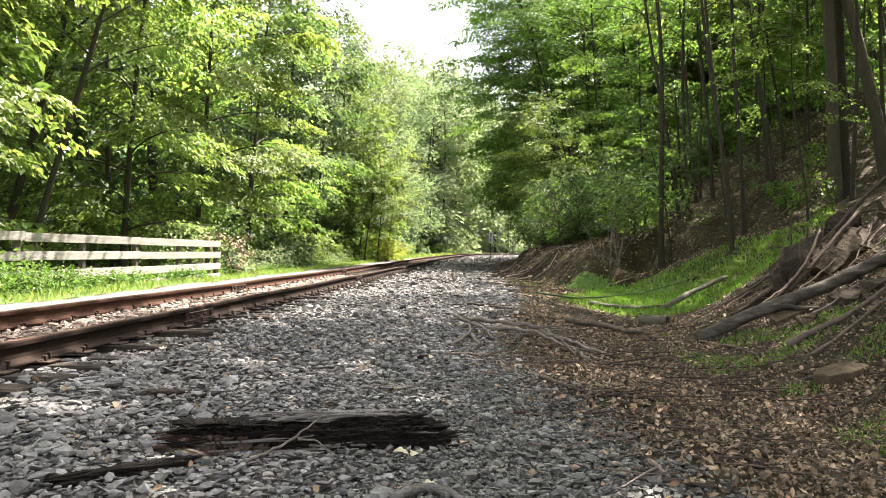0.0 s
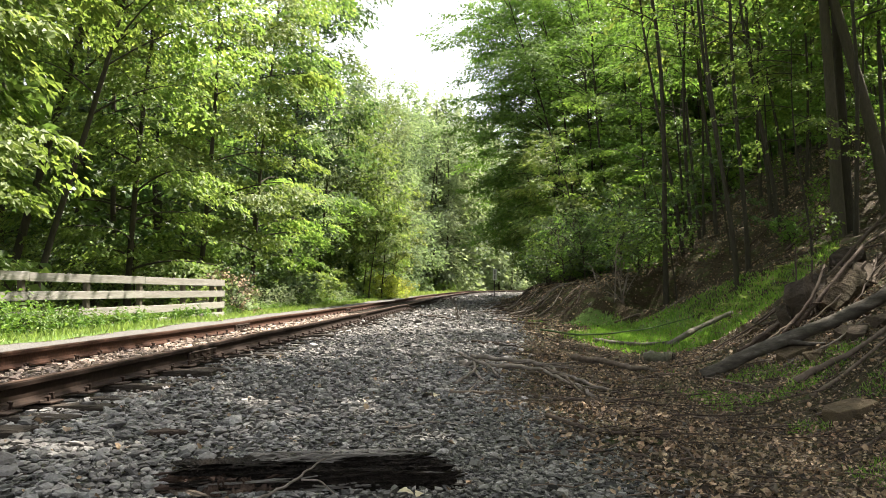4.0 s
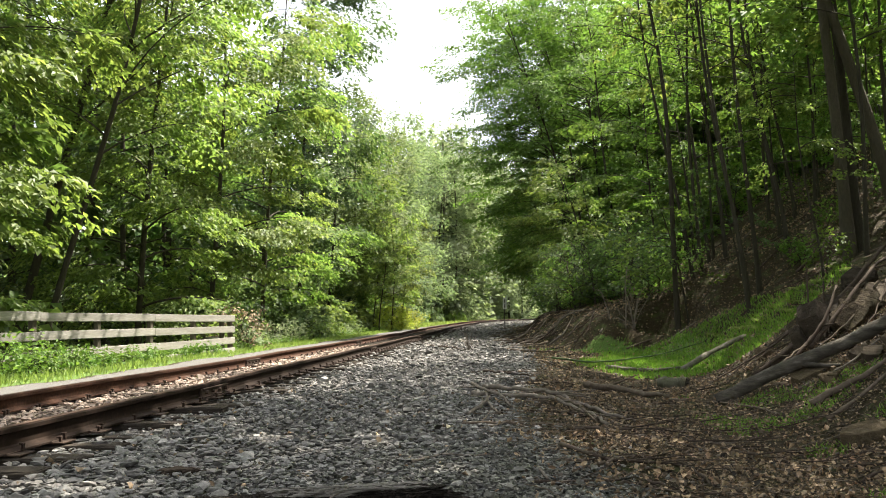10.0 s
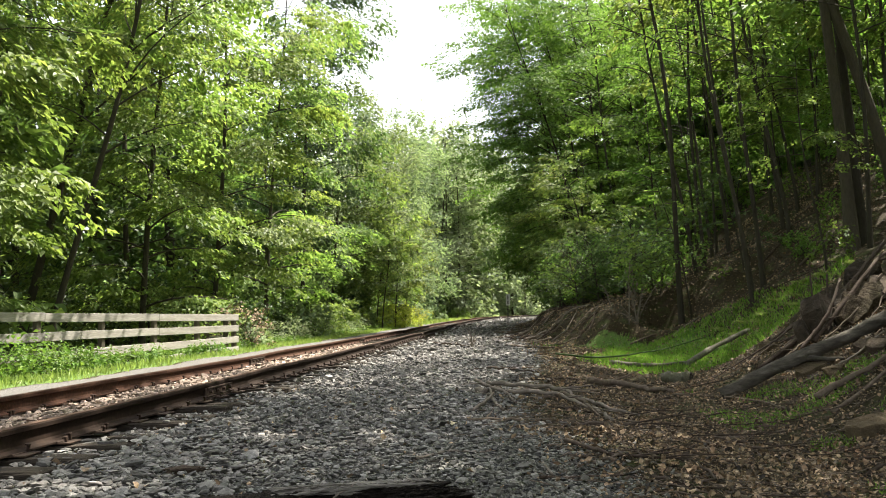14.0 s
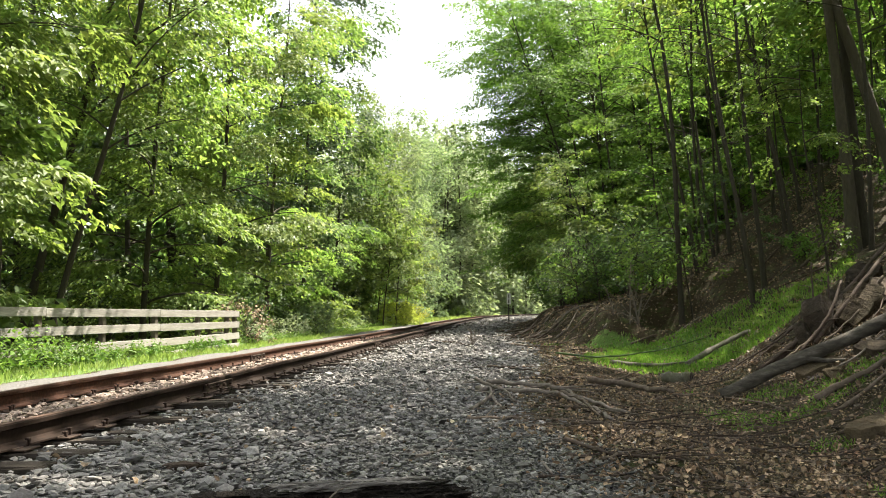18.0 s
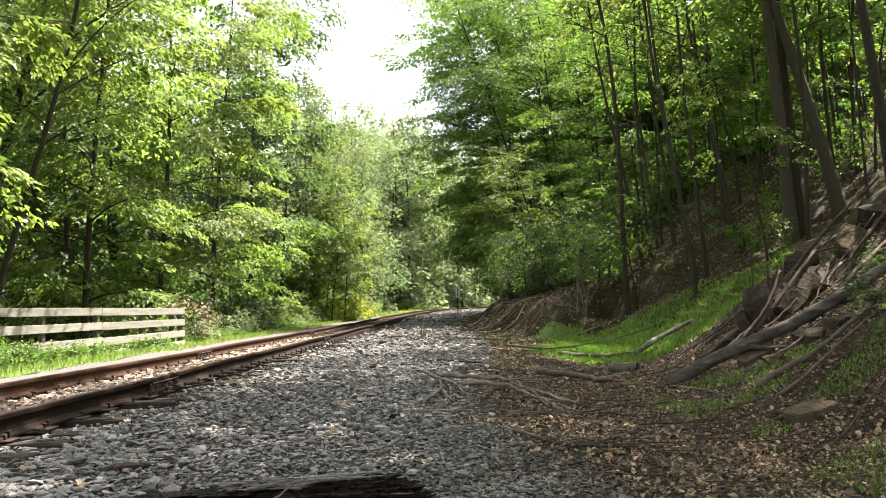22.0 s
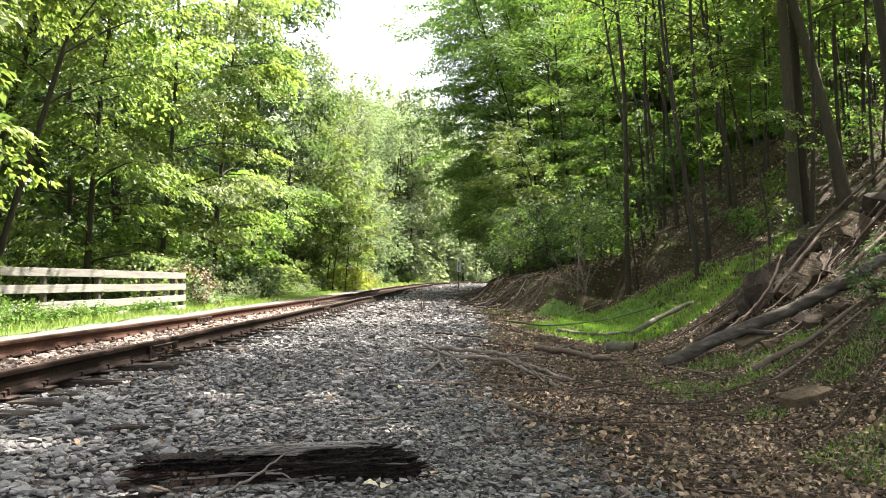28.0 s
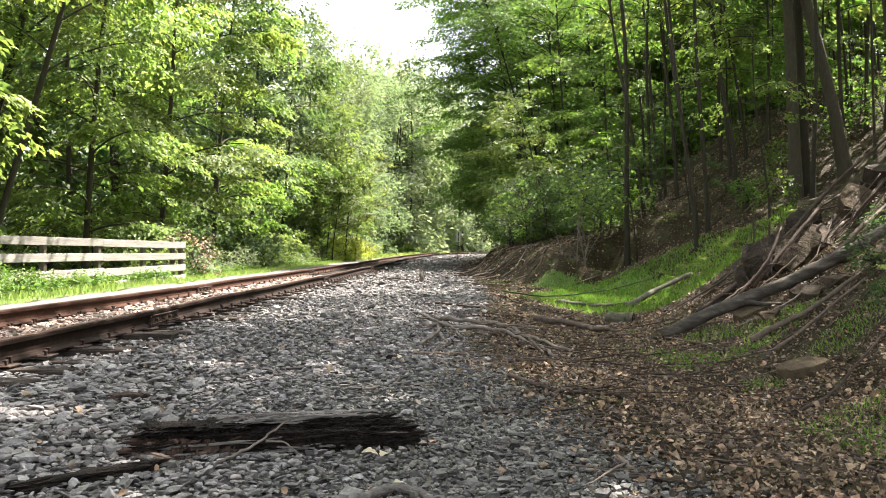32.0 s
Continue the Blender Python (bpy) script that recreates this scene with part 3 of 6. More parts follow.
# ---- trees ----
def tree_shape(rng, h, r, lean, start, spread, limbs, droop, lift, favour):
    """Trunk line, its radii and the lines of the limbs."""
    n = 13
    t = np.linspace(0, 1, n)
    ph = rng.uniform(0, 6.3, 4)
    wob = (0.012 if r > 0.1 else 0.036) * h
    trunk = np.stack([lean[0] * t ** 1.1 + wob * (np.sin(t * 5 + ph[0]) - np.sin(ph[0])) * t, lean[1] * t ** 1.1 + wob * (np.sin(t * 4 + ph[1]) - np.sin(ph[1])) * t, h * t - 0.25 * (t == 0)], -1)
    rad = r * ((1 - t) ** 0.75 * 0.94 + 0.06) * (1 + 0.35 * np.exp(-t * 30))
    out = []
    for i in range(limbs):
        u = start + (0.97 - start) * ((i + rng.uniform(0, 0.8)) / limbs)
        az = i * 2.4 + rng.uniform(-0.5, 0.5)
        if favour is not None and rng.random() < 0.45:
            az = favour + rng.normal(0, 0.7)
        ln = spread * float(np.interp((u - start) / (1 - start), [0, 0.3, 0.7, 1], [0.8, 1.0, 0.8, 0.28])) * rng.uniform(0.7, 1.2)
        base = np.array([np.interp(u, t, trunk[:, k]) for k in range(3)])
        w = np.linspace(0, 1, 7)
        up = lift * (0.6 + 0.8 * u)
        bend = rng.normal(0, 0.25)
        line = base + np.stack([np.cos(az + bend * w) * w * ln, np.sin(az + bend * w) * w * ln, ln * (up * w - droop * w * w)], -1)
        r0 = max(min(0.010, 0.35 * r), min(0.40 * np.interp(u, t, rad), 0.010 + 0.010 * ln))
        out.append((line, r0 * (1 - 0.85 * w) + min(0.004, 0.12 * r), ln, az))
    return trunk, rad, out


def leaves_on(rng, limbs, count, size, flat=0.09, first=0.22, spray=(-0.16, 0.16, 1.9, 0.42)):
    """Leaves in flat sprays along the limbs; spray: how they fall, their width, how many to the metre, and how uneven the leaves lie."""
    fall, broad, dense, uneven = spray
    wts = np.array([l[2] for l in limbs]) ** 1.5
    wts /= wts.sum()
    ps, ns, ds = [], [], []
    for (line, _, ln, az), wt in zip(limbs, wts):
        k = int(count * wt) + 4
        sprays = max(4, int(5 + ln * dense))
        u0 = rng.uniform(first, 1.0, sprays) ** 0.8
        org = np.stack([np.interp(u0, np.linspace(0, 1, len(line)), line[:, c]) for c in range(3)], -1)
        a0 = az + rng.choice([-1, 1], sprays) * rng.uniform(0.25, 1.25, sprays)
        sl = (0.22 + 0.30 * (1 - np.abs(u0 - 0.6))) * min(ln, 4.0) * rng.uniform(0.6, 1.2, sprays)
        tilt = rng.normal(fall, 0.20, sprays)
        pick = rng.integers(0, sprays, k)
        e = rng.uniform(0.05, 1, k) ** 0.8
        wide = rng.normal(0, broad, k) * sl[pick]
        ca, sa = np.cos(a0[pick]), np.sin(a0[pick])
        dist = e * sl[pick]
        p = org[pick] + np.stack([ca * dist - sa * wide, sa * dist + ca * wide, tilt[pick] * dist - 0.10 * dist * e + rng.normal(0, flat, k)], -1)
        ps.append(p)
        nn = rng.normal(0, uneven, (k, 3))
        nn[:, 2] += 1.0
        nn[:, 0] += ca * (0.3 - fall)
        nn[:, 1] += sa * (0.3 - fall)
        ns.append(nn)
        aa = a0[pick] + rng.normal(0, 0.8, k)
        ds.append(np.stack([np.cos(aa), np.sin(aa), rng.normal(-0.45, 0.3, k)], -1))
    p, n, d = np.concatenate(ps), np.concatenate(ns), np.concatenate(ds)
    L = size * rng.uniform(0.65, 1.3, len(p))
    return cards(p, n, d, L, L * rng.uniform(0.5, 0.72, len(p)))


TREE_SEED = [100]


def make_tree(x, y, h, r, leaf, mat, count, lean=(0, 0), start=0.3, spread=3.0, limbs=16, droop=0.35, lift=0.55, favour=None, bark=None, label="", name="tree", group="", split=False, flat=0.09, spray=(-0.16, 0.16, 1.9, 0.42)):
    TREE_SEED[0] += 1
    rng = np.random.default_rng(TREE_SEED[0])
    trunk, rad, ls = tree_shape(rng, h, r, lean, start, spread, limbs, droop, lift, favour)
    tree = tagged(new(name), label, "tree", group)
    tree.location = (x, y, land1(x, y))
    bark = bark or BARK
    pieces = [tube(trunk, rad, 9 if r > 0.1 else 6)]
    if split:
        for line, rr, ln, az in ls:
            put("limb", mesh_of("limb", *tube(line, rr, 5), bark, True), tree)
    else:
        pieces += [tube(line, rr, 4) if y < 60 and leaf < 0.3 else tube(line[::2], rr[::2], 3) for line, rr, ln, az in ls]
    put("trunk", mesh_of("trunk", *joined(pieces), bark, True), tree)
    if count:
        put("crown", mesh_of("crown", *leaves_on(rng, ls, count, leaf, flat, spray=spray), mat), tree)
    return tree


W = -math.pi          # towards the track for the trees on the bank
E = 0.0               # towards the track for the trees along the fence

EDGE_L = "tall leafy deciduous tree at the sunny wood edge"
DEEP_L = "leafy forest tree in the shaded wood behind the fence"
BANK_L = "slender beech with layered foliage on the shaded bank"
TIERS = (-0.42, 0.25, 1.1, 0.30)      # broad tiers of leaves that hang outwards
FLAT_SPRAYS = (-0.10, 0.20, 1.6, 0.30)
FAR_L = "distant sunlit deciduous tree beyond the bend"

# wood edge along the fence
EG, BG, WG, FG = "trees at the wood edge", "trees on the bank", "trees of the wood", "trees beyond the bend"
LEANER = "leaning dark-trunked tree behind the board fence"
make_tree(-10.9, 22.5, 17, 0.095, 0.17, LEAF_SUN, 9000, (4.2, 1.0), 0.34, 3.8, 20, spray=TIERS, flat=0.05, favour=E - 0.6, lift=0.9, label=LEANER, split=True, group=EG)
make_tree(-13.2, 25.5, 20, 0.14, 0.18, LEAF_SUN, 9000, (5.4, 0.6), 0.36, 4.2, 20, spray=TIERS, flat=0.05, favour=E - 0.6, lift=0.9, label=LEANER, split=True, group=EG)
make_tree(-13.4, 24.5, 12, 0.07, 0.17, LEAF_MID, 2500, (1.2, 0.6), 0.5, 2.2, 10, label="slim pale dead-looking stem behind the fence", bark=BARK_PALE, group=EG)
make_tree(-11.1, 16.2, 13, 0.10, 0.20, LEAF_SUN, 9000, (1.0, -0.4), 0.22, 3.2, 20, spray=TIERS, flat=0.05, favour=E - 0.4, label=EDGE_L, split=True, group=EG)
# LEAF_FAR and LEAF_PALE, on the farthest of these, bring haze in as colour
for x, y, h, sp, mat, cnt, st in ((-10.8, 29.5, 18, 4.4, LEAF_SUN, 18500, 0.09), (-9.8, 35, 19, 4.6, LEAF_SUN, 18500, 0.10), (-8.9, 41, 19, 4.3, LEAF_SUN, 19000, 0.12), (-14.6, 21.0, 17, 4.2, LEAF_SUN, 13000, 0.10),
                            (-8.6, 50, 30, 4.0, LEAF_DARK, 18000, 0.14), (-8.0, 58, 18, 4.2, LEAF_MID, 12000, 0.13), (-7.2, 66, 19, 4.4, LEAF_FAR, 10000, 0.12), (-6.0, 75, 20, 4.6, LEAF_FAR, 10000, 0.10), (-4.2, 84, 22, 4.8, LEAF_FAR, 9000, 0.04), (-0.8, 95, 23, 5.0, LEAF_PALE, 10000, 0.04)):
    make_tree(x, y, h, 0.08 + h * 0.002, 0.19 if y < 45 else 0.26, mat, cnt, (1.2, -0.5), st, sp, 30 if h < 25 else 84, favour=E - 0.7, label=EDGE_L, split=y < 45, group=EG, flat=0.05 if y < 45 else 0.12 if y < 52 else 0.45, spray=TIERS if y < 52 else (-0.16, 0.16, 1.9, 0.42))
# shaded wood behind it, every other tree in the darkened leaf green
rg = random.Random(11)
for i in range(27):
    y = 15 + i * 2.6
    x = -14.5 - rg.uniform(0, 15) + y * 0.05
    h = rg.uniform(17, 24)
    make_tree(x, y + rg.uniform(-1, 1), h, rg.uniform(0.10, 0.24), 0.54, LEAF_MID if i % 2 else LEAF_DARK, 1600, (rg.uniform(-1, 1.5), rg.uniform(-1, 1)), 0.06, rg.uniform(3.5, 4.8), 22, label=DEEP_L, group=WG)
# the depth of the wood, closed by its own foliage, with shade in its colour
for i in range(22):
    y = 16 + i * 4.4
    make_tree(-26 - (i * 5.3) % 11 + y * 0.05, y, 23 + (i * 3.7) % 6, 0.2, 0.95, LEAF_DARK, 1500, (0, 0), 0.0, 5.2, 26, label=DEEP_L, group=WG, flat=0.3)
# trees beyond the bend, their haze put into the leaf colour
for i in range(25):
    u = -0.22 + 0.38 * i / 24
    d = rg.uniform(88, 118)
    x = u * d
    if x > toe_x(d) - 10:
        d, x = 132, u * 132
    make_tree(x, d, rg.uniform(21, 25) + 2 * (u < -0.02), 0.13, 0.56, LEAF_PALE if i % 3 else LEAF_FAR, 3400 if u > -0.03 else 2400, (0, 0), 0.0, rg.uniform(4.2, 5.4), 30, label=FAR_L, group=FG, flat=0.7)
# greyer, dimmer leaves put shade and haze on these trees
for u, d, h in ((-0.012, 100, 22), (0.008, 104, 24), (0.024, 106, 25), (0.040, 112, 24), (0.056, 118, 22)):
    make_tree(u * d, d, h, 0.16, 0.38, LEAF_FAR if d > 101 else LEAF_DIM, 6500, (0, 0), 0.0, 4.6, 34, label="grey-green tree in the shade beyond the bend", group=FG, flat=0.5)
for x, y, h in ((-4.3, 56.5, 8.5), (-3.5, 57.5, 9.5), (-2.9, 59, 8), (-4.9, 59, 9)):
    make_tree(x, y, h, 0.05, 0.20, LEAF_SUN, 2600, (0.5, -0.2), 0.25, 2.3, 18, label="slender sunlit young tree on the verge", group=EG, flat=0.07, spray=TIERS)
# a second row behind the bend, in the same hazed leaf colours
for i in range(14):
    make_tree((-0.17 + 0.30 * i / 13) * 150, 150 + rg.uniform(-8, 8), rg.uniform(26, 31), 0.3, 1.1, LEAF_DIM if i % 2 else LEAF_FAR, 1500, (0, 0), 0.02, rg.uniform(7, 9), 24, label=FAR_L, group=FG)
# beeches along the foot of the bank: a wall of layered sprays, mostly in pairs of stems
for x, y, h, sp, cnt, st, r in ((12.4, 47.5, 21, 4.4, 9000, 0.2, 0.09), (9.6, 43.5, 19, 4.6, 9000, 0.42, 0.08), (7.7, 44.5, 19, 4.4, 18000, 0.10, 0.08), (8.4, 46.5, 19.5, 4.4, 16000, 0.09, 0.08), (7.5, 49, 19.5, 4.6, 18000, 0.10, 0.085),
                            (9.8, 48.2, 20.5, 4.4, 8500, 0.4, 0.08), (11.2, 51, 21, 4.6, 8500, 0.4, 0.08), (8.6, 52, 20, 4.6, 14000, 0.12, 0.085), (10.4, 55, 20, 4.2, 8500, 0.12, 0.08), (11.7, 57, 20, 3.8, 7500, 0.10, 0.09), (12.8, 59, 19, 4.0, 8000, 0.08, 0.10), (14.4, 62, 19, 4.0, 6000, 0.07, 0.10),
                            (15.8, 69, 19, 4.0, 7000, 0.05, 0.12), (19.5, 78, 20, 4.0, 7000, 0.04, 0.14), (25, 88, 20, 4.0, 6000, 0.03, 0.14)):
    # beeches past 60 m take the leaf colour with haze in it
    make_tree(x, y, h - (1.0 if y < 56 else 0), r, 0.165 if y < 53 else 0.26, LEAF_BEECH if y < 60 else LEAF_FAR, cnt, (rg.uniform(-3.6, -2.8) if y < 53 else rg.uniform(-1.6, -0.4), rg.uniform(-1.2, 0.4)), st, sp, 40 if y < 53 else 26, favour=W, droop=0.75, lift=0.85, label=BANK_L, split=y < 48, group=BG, flat=0.05, spray=FLAT_SPRAYS)
# arching pairs of slim stems with thin sprays between the track and the wood
for x, y, h, lx, cnt, st in ((8.3, 27.2, 15, -2.6, 160, 0.4), (8.7, 27.6, 16, -1.4, 200, 0.44), (9.6, 29.5, 15, -2.2, 1100, 0.24), (9.9, 30.0, 14, -0.8, 1300, 0.26), (7.9, 21.3, 14, -1.9, 500, 0.42), (8.3, 21.6, 15, -1.1, 700, 0.4),
                            (10.6, 34.5, 15, -1.6, 3600, 0.16), (9.6, 36.2, 15, -2.2, 3600, 0.12), (10.9, 26.4, 14, -1.5, 1000, 0.3), (11.6, 29, 14, -1.2, 2600, 0.24), (10.2, 24.2, 14, -1.8, 1000, 0.32), (12.2, 32, 15, -1.4, 2800, 0.2)):
    make_tree(x, y, h, 0.06 if y < 30 else 0.05, 0.145, LEAF_BEECH, int(cnt * 1.15), (lx, rg.uniform(-0.8, 0.3)), st, 2.6, 20, favour=W, droop=0.5, lift=0.75, label="slim arching beech with thin layered sprays on the bank", group=BG, split=y < 32, flat=0.045)
# the wooded bank: thin bare poles with crowns high up
for i in range(46):
    d = 17 + (i * 7.3) % 42
    u = 0.27 + 0.36 * ((i * 0.618) % 1.0)
    x = u * d + rg.uniform(-0.5, 0.5)
    if x < wood_x(d) + 1.2:
        x = float(wood_x(d)) + rg.uniform(1.5, 6)
    h = rg.uniform(12, 17)
    if x < 14 and 20 < d < 34 and i % 4 or x < 9.5 and d < 24:      # a gap where the sun comes through
        continue
    make_tree(x, d, h, rg.uniform(0.028, 0.068), 0.26, LEAF_BEECH if i % 3 else LEAF_SUN, 400 if 11 < x < 16 and 21 < d < 27 else 1500, (rg.uniform(-2.2, 0.4), rg.uniform(-0.6, 0.6)), 0.36, rg.uniform(2.0, 3.0), 13, label="slim shaded forest tree on the wooded bank", group=BG)
# far thin stems seen between them
for i in range(26):
    y = 20 + (i * 4.1) % 22
    x = (0.40 + 0.26 * ((i * 0.618) % 1.0)) * y
    if x < 9.5:
        continue
    make_tree(x, y, rg.uniform(9, 13), rg.uniform(0.03, 0.06), 0.20, LEAF_BEECH if i % 2 else LEAF_SUN, 1150, (rg.uniform(-1.6, 0.7), 0), 0.30, 1.8, 10, label="thin sunlit young tree in the wood on the bank", group=BG)
# full crowns along the top of the bank
for i in range(28):
    y = 10 + i * 2.65
    x = 20 + y * 0.16 + rg.uniform(-3, 9)
    make_tree(x, y, rg.uniform(13, 16) if y < 34 else rg.uniform(18, 22), 0.12, 0.56, LEAF_MID, 740 if y < 34 else 1150, (-0.5, 0), 0.05, rg.uniform(3.8, 4.8), 24, label="leafy tree on top of the bank", group=BG)
# leafy trees that close the view along the bank
for i in range(22):
    d = 52 + 34 * ((i * 0.618) % 1.0)
    x = (0.15 + 0.29 * i / 21) * d
    x = max(x, float(wood_x(d)) + (9.5 if d < 60 else 5))
    make_tree(x, d, rg.uniform(20, 25) if d > 56 else rg.uniform(15, 18), 0.09, 0.62, LEAF_BEECH if i % 3 else LEAF_MID, 1350, (-0.5, 0), 0.04, rg.uniform(4.2, 5.2), 30, label="leafy tree further along the bank", group=BG)
for i in range(9):
    make_tree((0.37 + 0.025 * i) * 50, 50 + (i * 3.7) % 6, rg.uniform(13, 16), 0.1, 0.5, LEAF_MID, 1500, (-0.5, 0), 0.03, 4.2, 24, label="leafy tree on top of the bank", group=BG)
# young beeches under them
for i in range(26):
    d = 23 + (i * 5.7) % 24
    x = (0.24 + 0.30 * ((i * 0.382) % 1.0)) * d
    x = max(x, float(wood_x(d)) + 1.5)
    if 0.285 < x / d < 0.45 and d < 36:      # the bare leaf-strewn slope
        continue
    make_tree(x, d, rg.uniform(3, 6), 0.028, 0.13 if d < 30 else 0.17, LEAF_BEECH, 1500, (rg.uniform(-1, 0.3), 0), 0.25, rg.uniform(1.5, 2.4), 13, favour=W, droop=0.3, lift=0.35, label="young beech with thin layered leaves on the bank", group=BG, flat=0.04)
# LEAF_SUN lightens these sprays by colour, since little sun reaches them
for i in range(11):
    y = 37.5 + i * 1.35
    x = float(wood_x(y)) + rg.uniform(0.8, 2.8)
    make_tree(x, y, rg.uniform(5, 8.5), 0.035, 0.16, LEAF_SUN, 2600, (rg.uniform(-2.0, -0.8), 0), 0.12, rg.uniform(2.0, 2.8), 18, favour=W, droop=0.4, lift=0.5, label="young beech with drooping sprays over the foot of the bank", group=BG, flat=0.05, spray=FLAT_SPRAYS)
# the thick trunks on the bank
make_tree(10.0, 20.2, 19, 0.150, 0.19, LEAF_BEECH, 1700, (-0.9, 0.2), 0.5, 4.4, 18, favour=W, bark=BARK_GREY, label="thick grey-brown trunk on the leafy bank", group=BG, split=True)
make_tree(10.36, 20.45, 18, 0.125, 0.17, LEAF_BEECH, 2600, (-0.6, 0.3), 0.5, 3.6, 14, favour=W, label="thick dark trunk standing close to its neighbour", group=BG, split=True)
make_tree(11.2, 20.0, 18, 0.155, 0.17, LEAF_BEECH, 1500, (-4.9, 0.2), 0.48, 2.8, 13, favour=W, bark=BARK_GREY, label="thick trunk leaning out over the bank", group=BG, split=True)
make_tree(7.1, 25.0, 18, 0.085, 0.16, LEAF_BEECH, 150, (-1.0, 0.2), 0.5, 2.6, 14, favour=W, label="dark upright trunk at the foot of the bank", group=BG, split=True)
make_tree(7.6, 20.5, 18, 0.045, 0.16, LEAF_BEECH, 260, (-2.2, 0.3), 0.55, 2.6, 12, favour=W, label="slim trunk with a high crown on the bank", group=BG, split=True)
make_tree(7.5, 25.3, 4.6, 0.03, 0.12, LEAF_BEECH, 900, (-0.9, -0.3), 0.30, 1.5, 12, favour=W, droop=0.4, lift=0.2, label="young beech leaning over the earth hollow", group=BG, split=True, flat=0.03)
make_tree(8.9, 24.6, 3.4, 0.026, 0.12, LEAF_DARK, 600, (-0.6, -0.3), 0.30, 1.3, 10, favour=W, droop=0.4, lift=0.2, label="young beech leaning over the earth hollow", group=BG, flat=0.03)
make_tree(8.6, 18.6, 5.2, 0.03, 0.10, LEAF_SUN, 900, (-0.6, 0.0), 0.42, 1.5, 11, favour=W, droop=0.3, lift=0.2, label="young beech beside the thick trunks", group=BG, split=True, flat=0.03)
# two tall beeches just outside the view, added to shade the near gravel
for x, y, h, lx in ((9.5, 15.0, 22, -2.6), (9.2, 13.6, 21, -3.0)):
    make_tree(x, y, h, 0.10, 0.26, LEAF_BEECH, 2700, (lx, 1.0), 0.58, 4.4, 18, favour=W, label="tall beech beside the view, added to shade the track", group=BG)
# unseen trees behind and beside the camera, along the bank, added for their shade
for x, y, h in ((5.9, 1.2, 16), (6.0, -4.8, 16), (8.7, 13.0, 20), (6.5, 7, 16), (7.5, 2.5, 15), (6.8, -2.5, 15), (8.2, 11, 16), (10.5, 5.5, 17), (10, -1, 15), (7, -8, 14), (11, 14, 15), (12.5, 10, 16), (14, 17, 15), (13.5, 5, 16)):
    make_tree(x, y, h, 0.11, 0.42, LEAF_BEECH, 2000 if y < 8 else 1080, (-1, 0), 0.4, 4.2, 18, favour=W, label="tall unseen beech on the bank, added for shade", group=BG)
for x, y, h in ((-13.5, 11, 17), (-14, 6, 18), (-13, 0, 17), (-14, -8, 18)):
    make_tree(x, y, h, 0.18, 0.32, LEAF_MID, 5000, (1, 0), 0.10, 4.4, 18, favour=E, label=EDGE_L, group=EG)


# ---- bushes ----
def make_bush(x, y, h, w, count, leaf, mat, label, group):
    b = make_tree(x, y, h, 0.005 + 0.013 * h, leaf, mat, count, (random.Random(int(x * 31 + y)).uniform(-0.4, 0.4), 0), 0.04, w, 18, droop=0.45, lift=0.9, label=label, name="bush", group=group, flat=0.08)
    return tagged(b, category="bush")


for x, y, h in ((-8.5, 16.2, 0.95), (-8.2, 16.5, 0.8), (-8.3, 17.0, 0.9), (-8.0, 17.4, 0.7), (-8.0, 18.0, 0.75), (-7.7, 18.4, 0.5), (-7.75, 18.9, 0.6), (-7.6, 19.6, 0.45), (-7.4, 20.3, 0.5), (-7.2, 21.4, 0.4), (-8.9, 15.6, 1.0), (-8.8, 15.2, 0.8), (-6.9, 22.8, 0.4), (-6.6, 24.2, 0.45)):
    make_bush(x, y, h * 0.62, h * 0.6, 420, 0.08, WEED, "leafy green weed clump in front of the fence", "weeds by the fence")
# pale grey-green weeds, lightened in colour as if in full sun
for i in range(13):
    y = 26.5 + i * 2.1
    make_bush(float(near_x(y)) - rg.uniform(5.4, 6.6), y, rg.uniform(0.5, 1.0), rg.uniform(0.6, 0.9), 460, 0.10, LEAF_PALE if i % 3 else LEAF_SUN, "pale sunlit weed clump on the verge", "weeds by the fence")
make_bush(-6.6, 28.5, 1.3, 1.0, 900, 0.10, LITTER, "brown withered brush pile beside the fence corner", "weeds by the fence")
for x, y, h in ((-3.6, 57.5, 1.5), (-2.9, 58.5, 1.3), (-2.4, 61, 1.1)):
    make_bush(x, y, h, 1.1, 900, 0.15, LEAF_YELLOW, "yellow-green bush in the sun on the verge", "bushes at the wood edge")
UNDER = "leafy green bush in the undergrowth of the wood edge"
for i in range(34):
    y = 14 + i * 2.0 + rg.uniform(-0.8, 0.8)
    x = float(near_x(y)) - 7.6 - rg.uniform(0, 3.5) - (3.0 if y < 27 else 0.6)
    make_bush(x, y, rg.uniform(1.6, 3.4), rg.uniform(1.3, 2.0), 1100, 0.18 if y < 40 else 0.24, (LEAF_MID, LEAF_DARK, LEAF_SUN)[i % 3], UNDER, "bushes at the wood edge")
for i in range(12):
    y = 40 + i * 4.5
    x = float(near_x(y)) - 5.6 - rg.uniform(0, 1.5)
    make_bush(x, y, rg.uniform(0.7, 1.6), rg.uniform(0.9, 1.6), 1300, 0.20, LEAF_SUN if i % 2 else LEAF_FAR, "sunlit bush on the verge beside the track", "bushes at the wood edge")
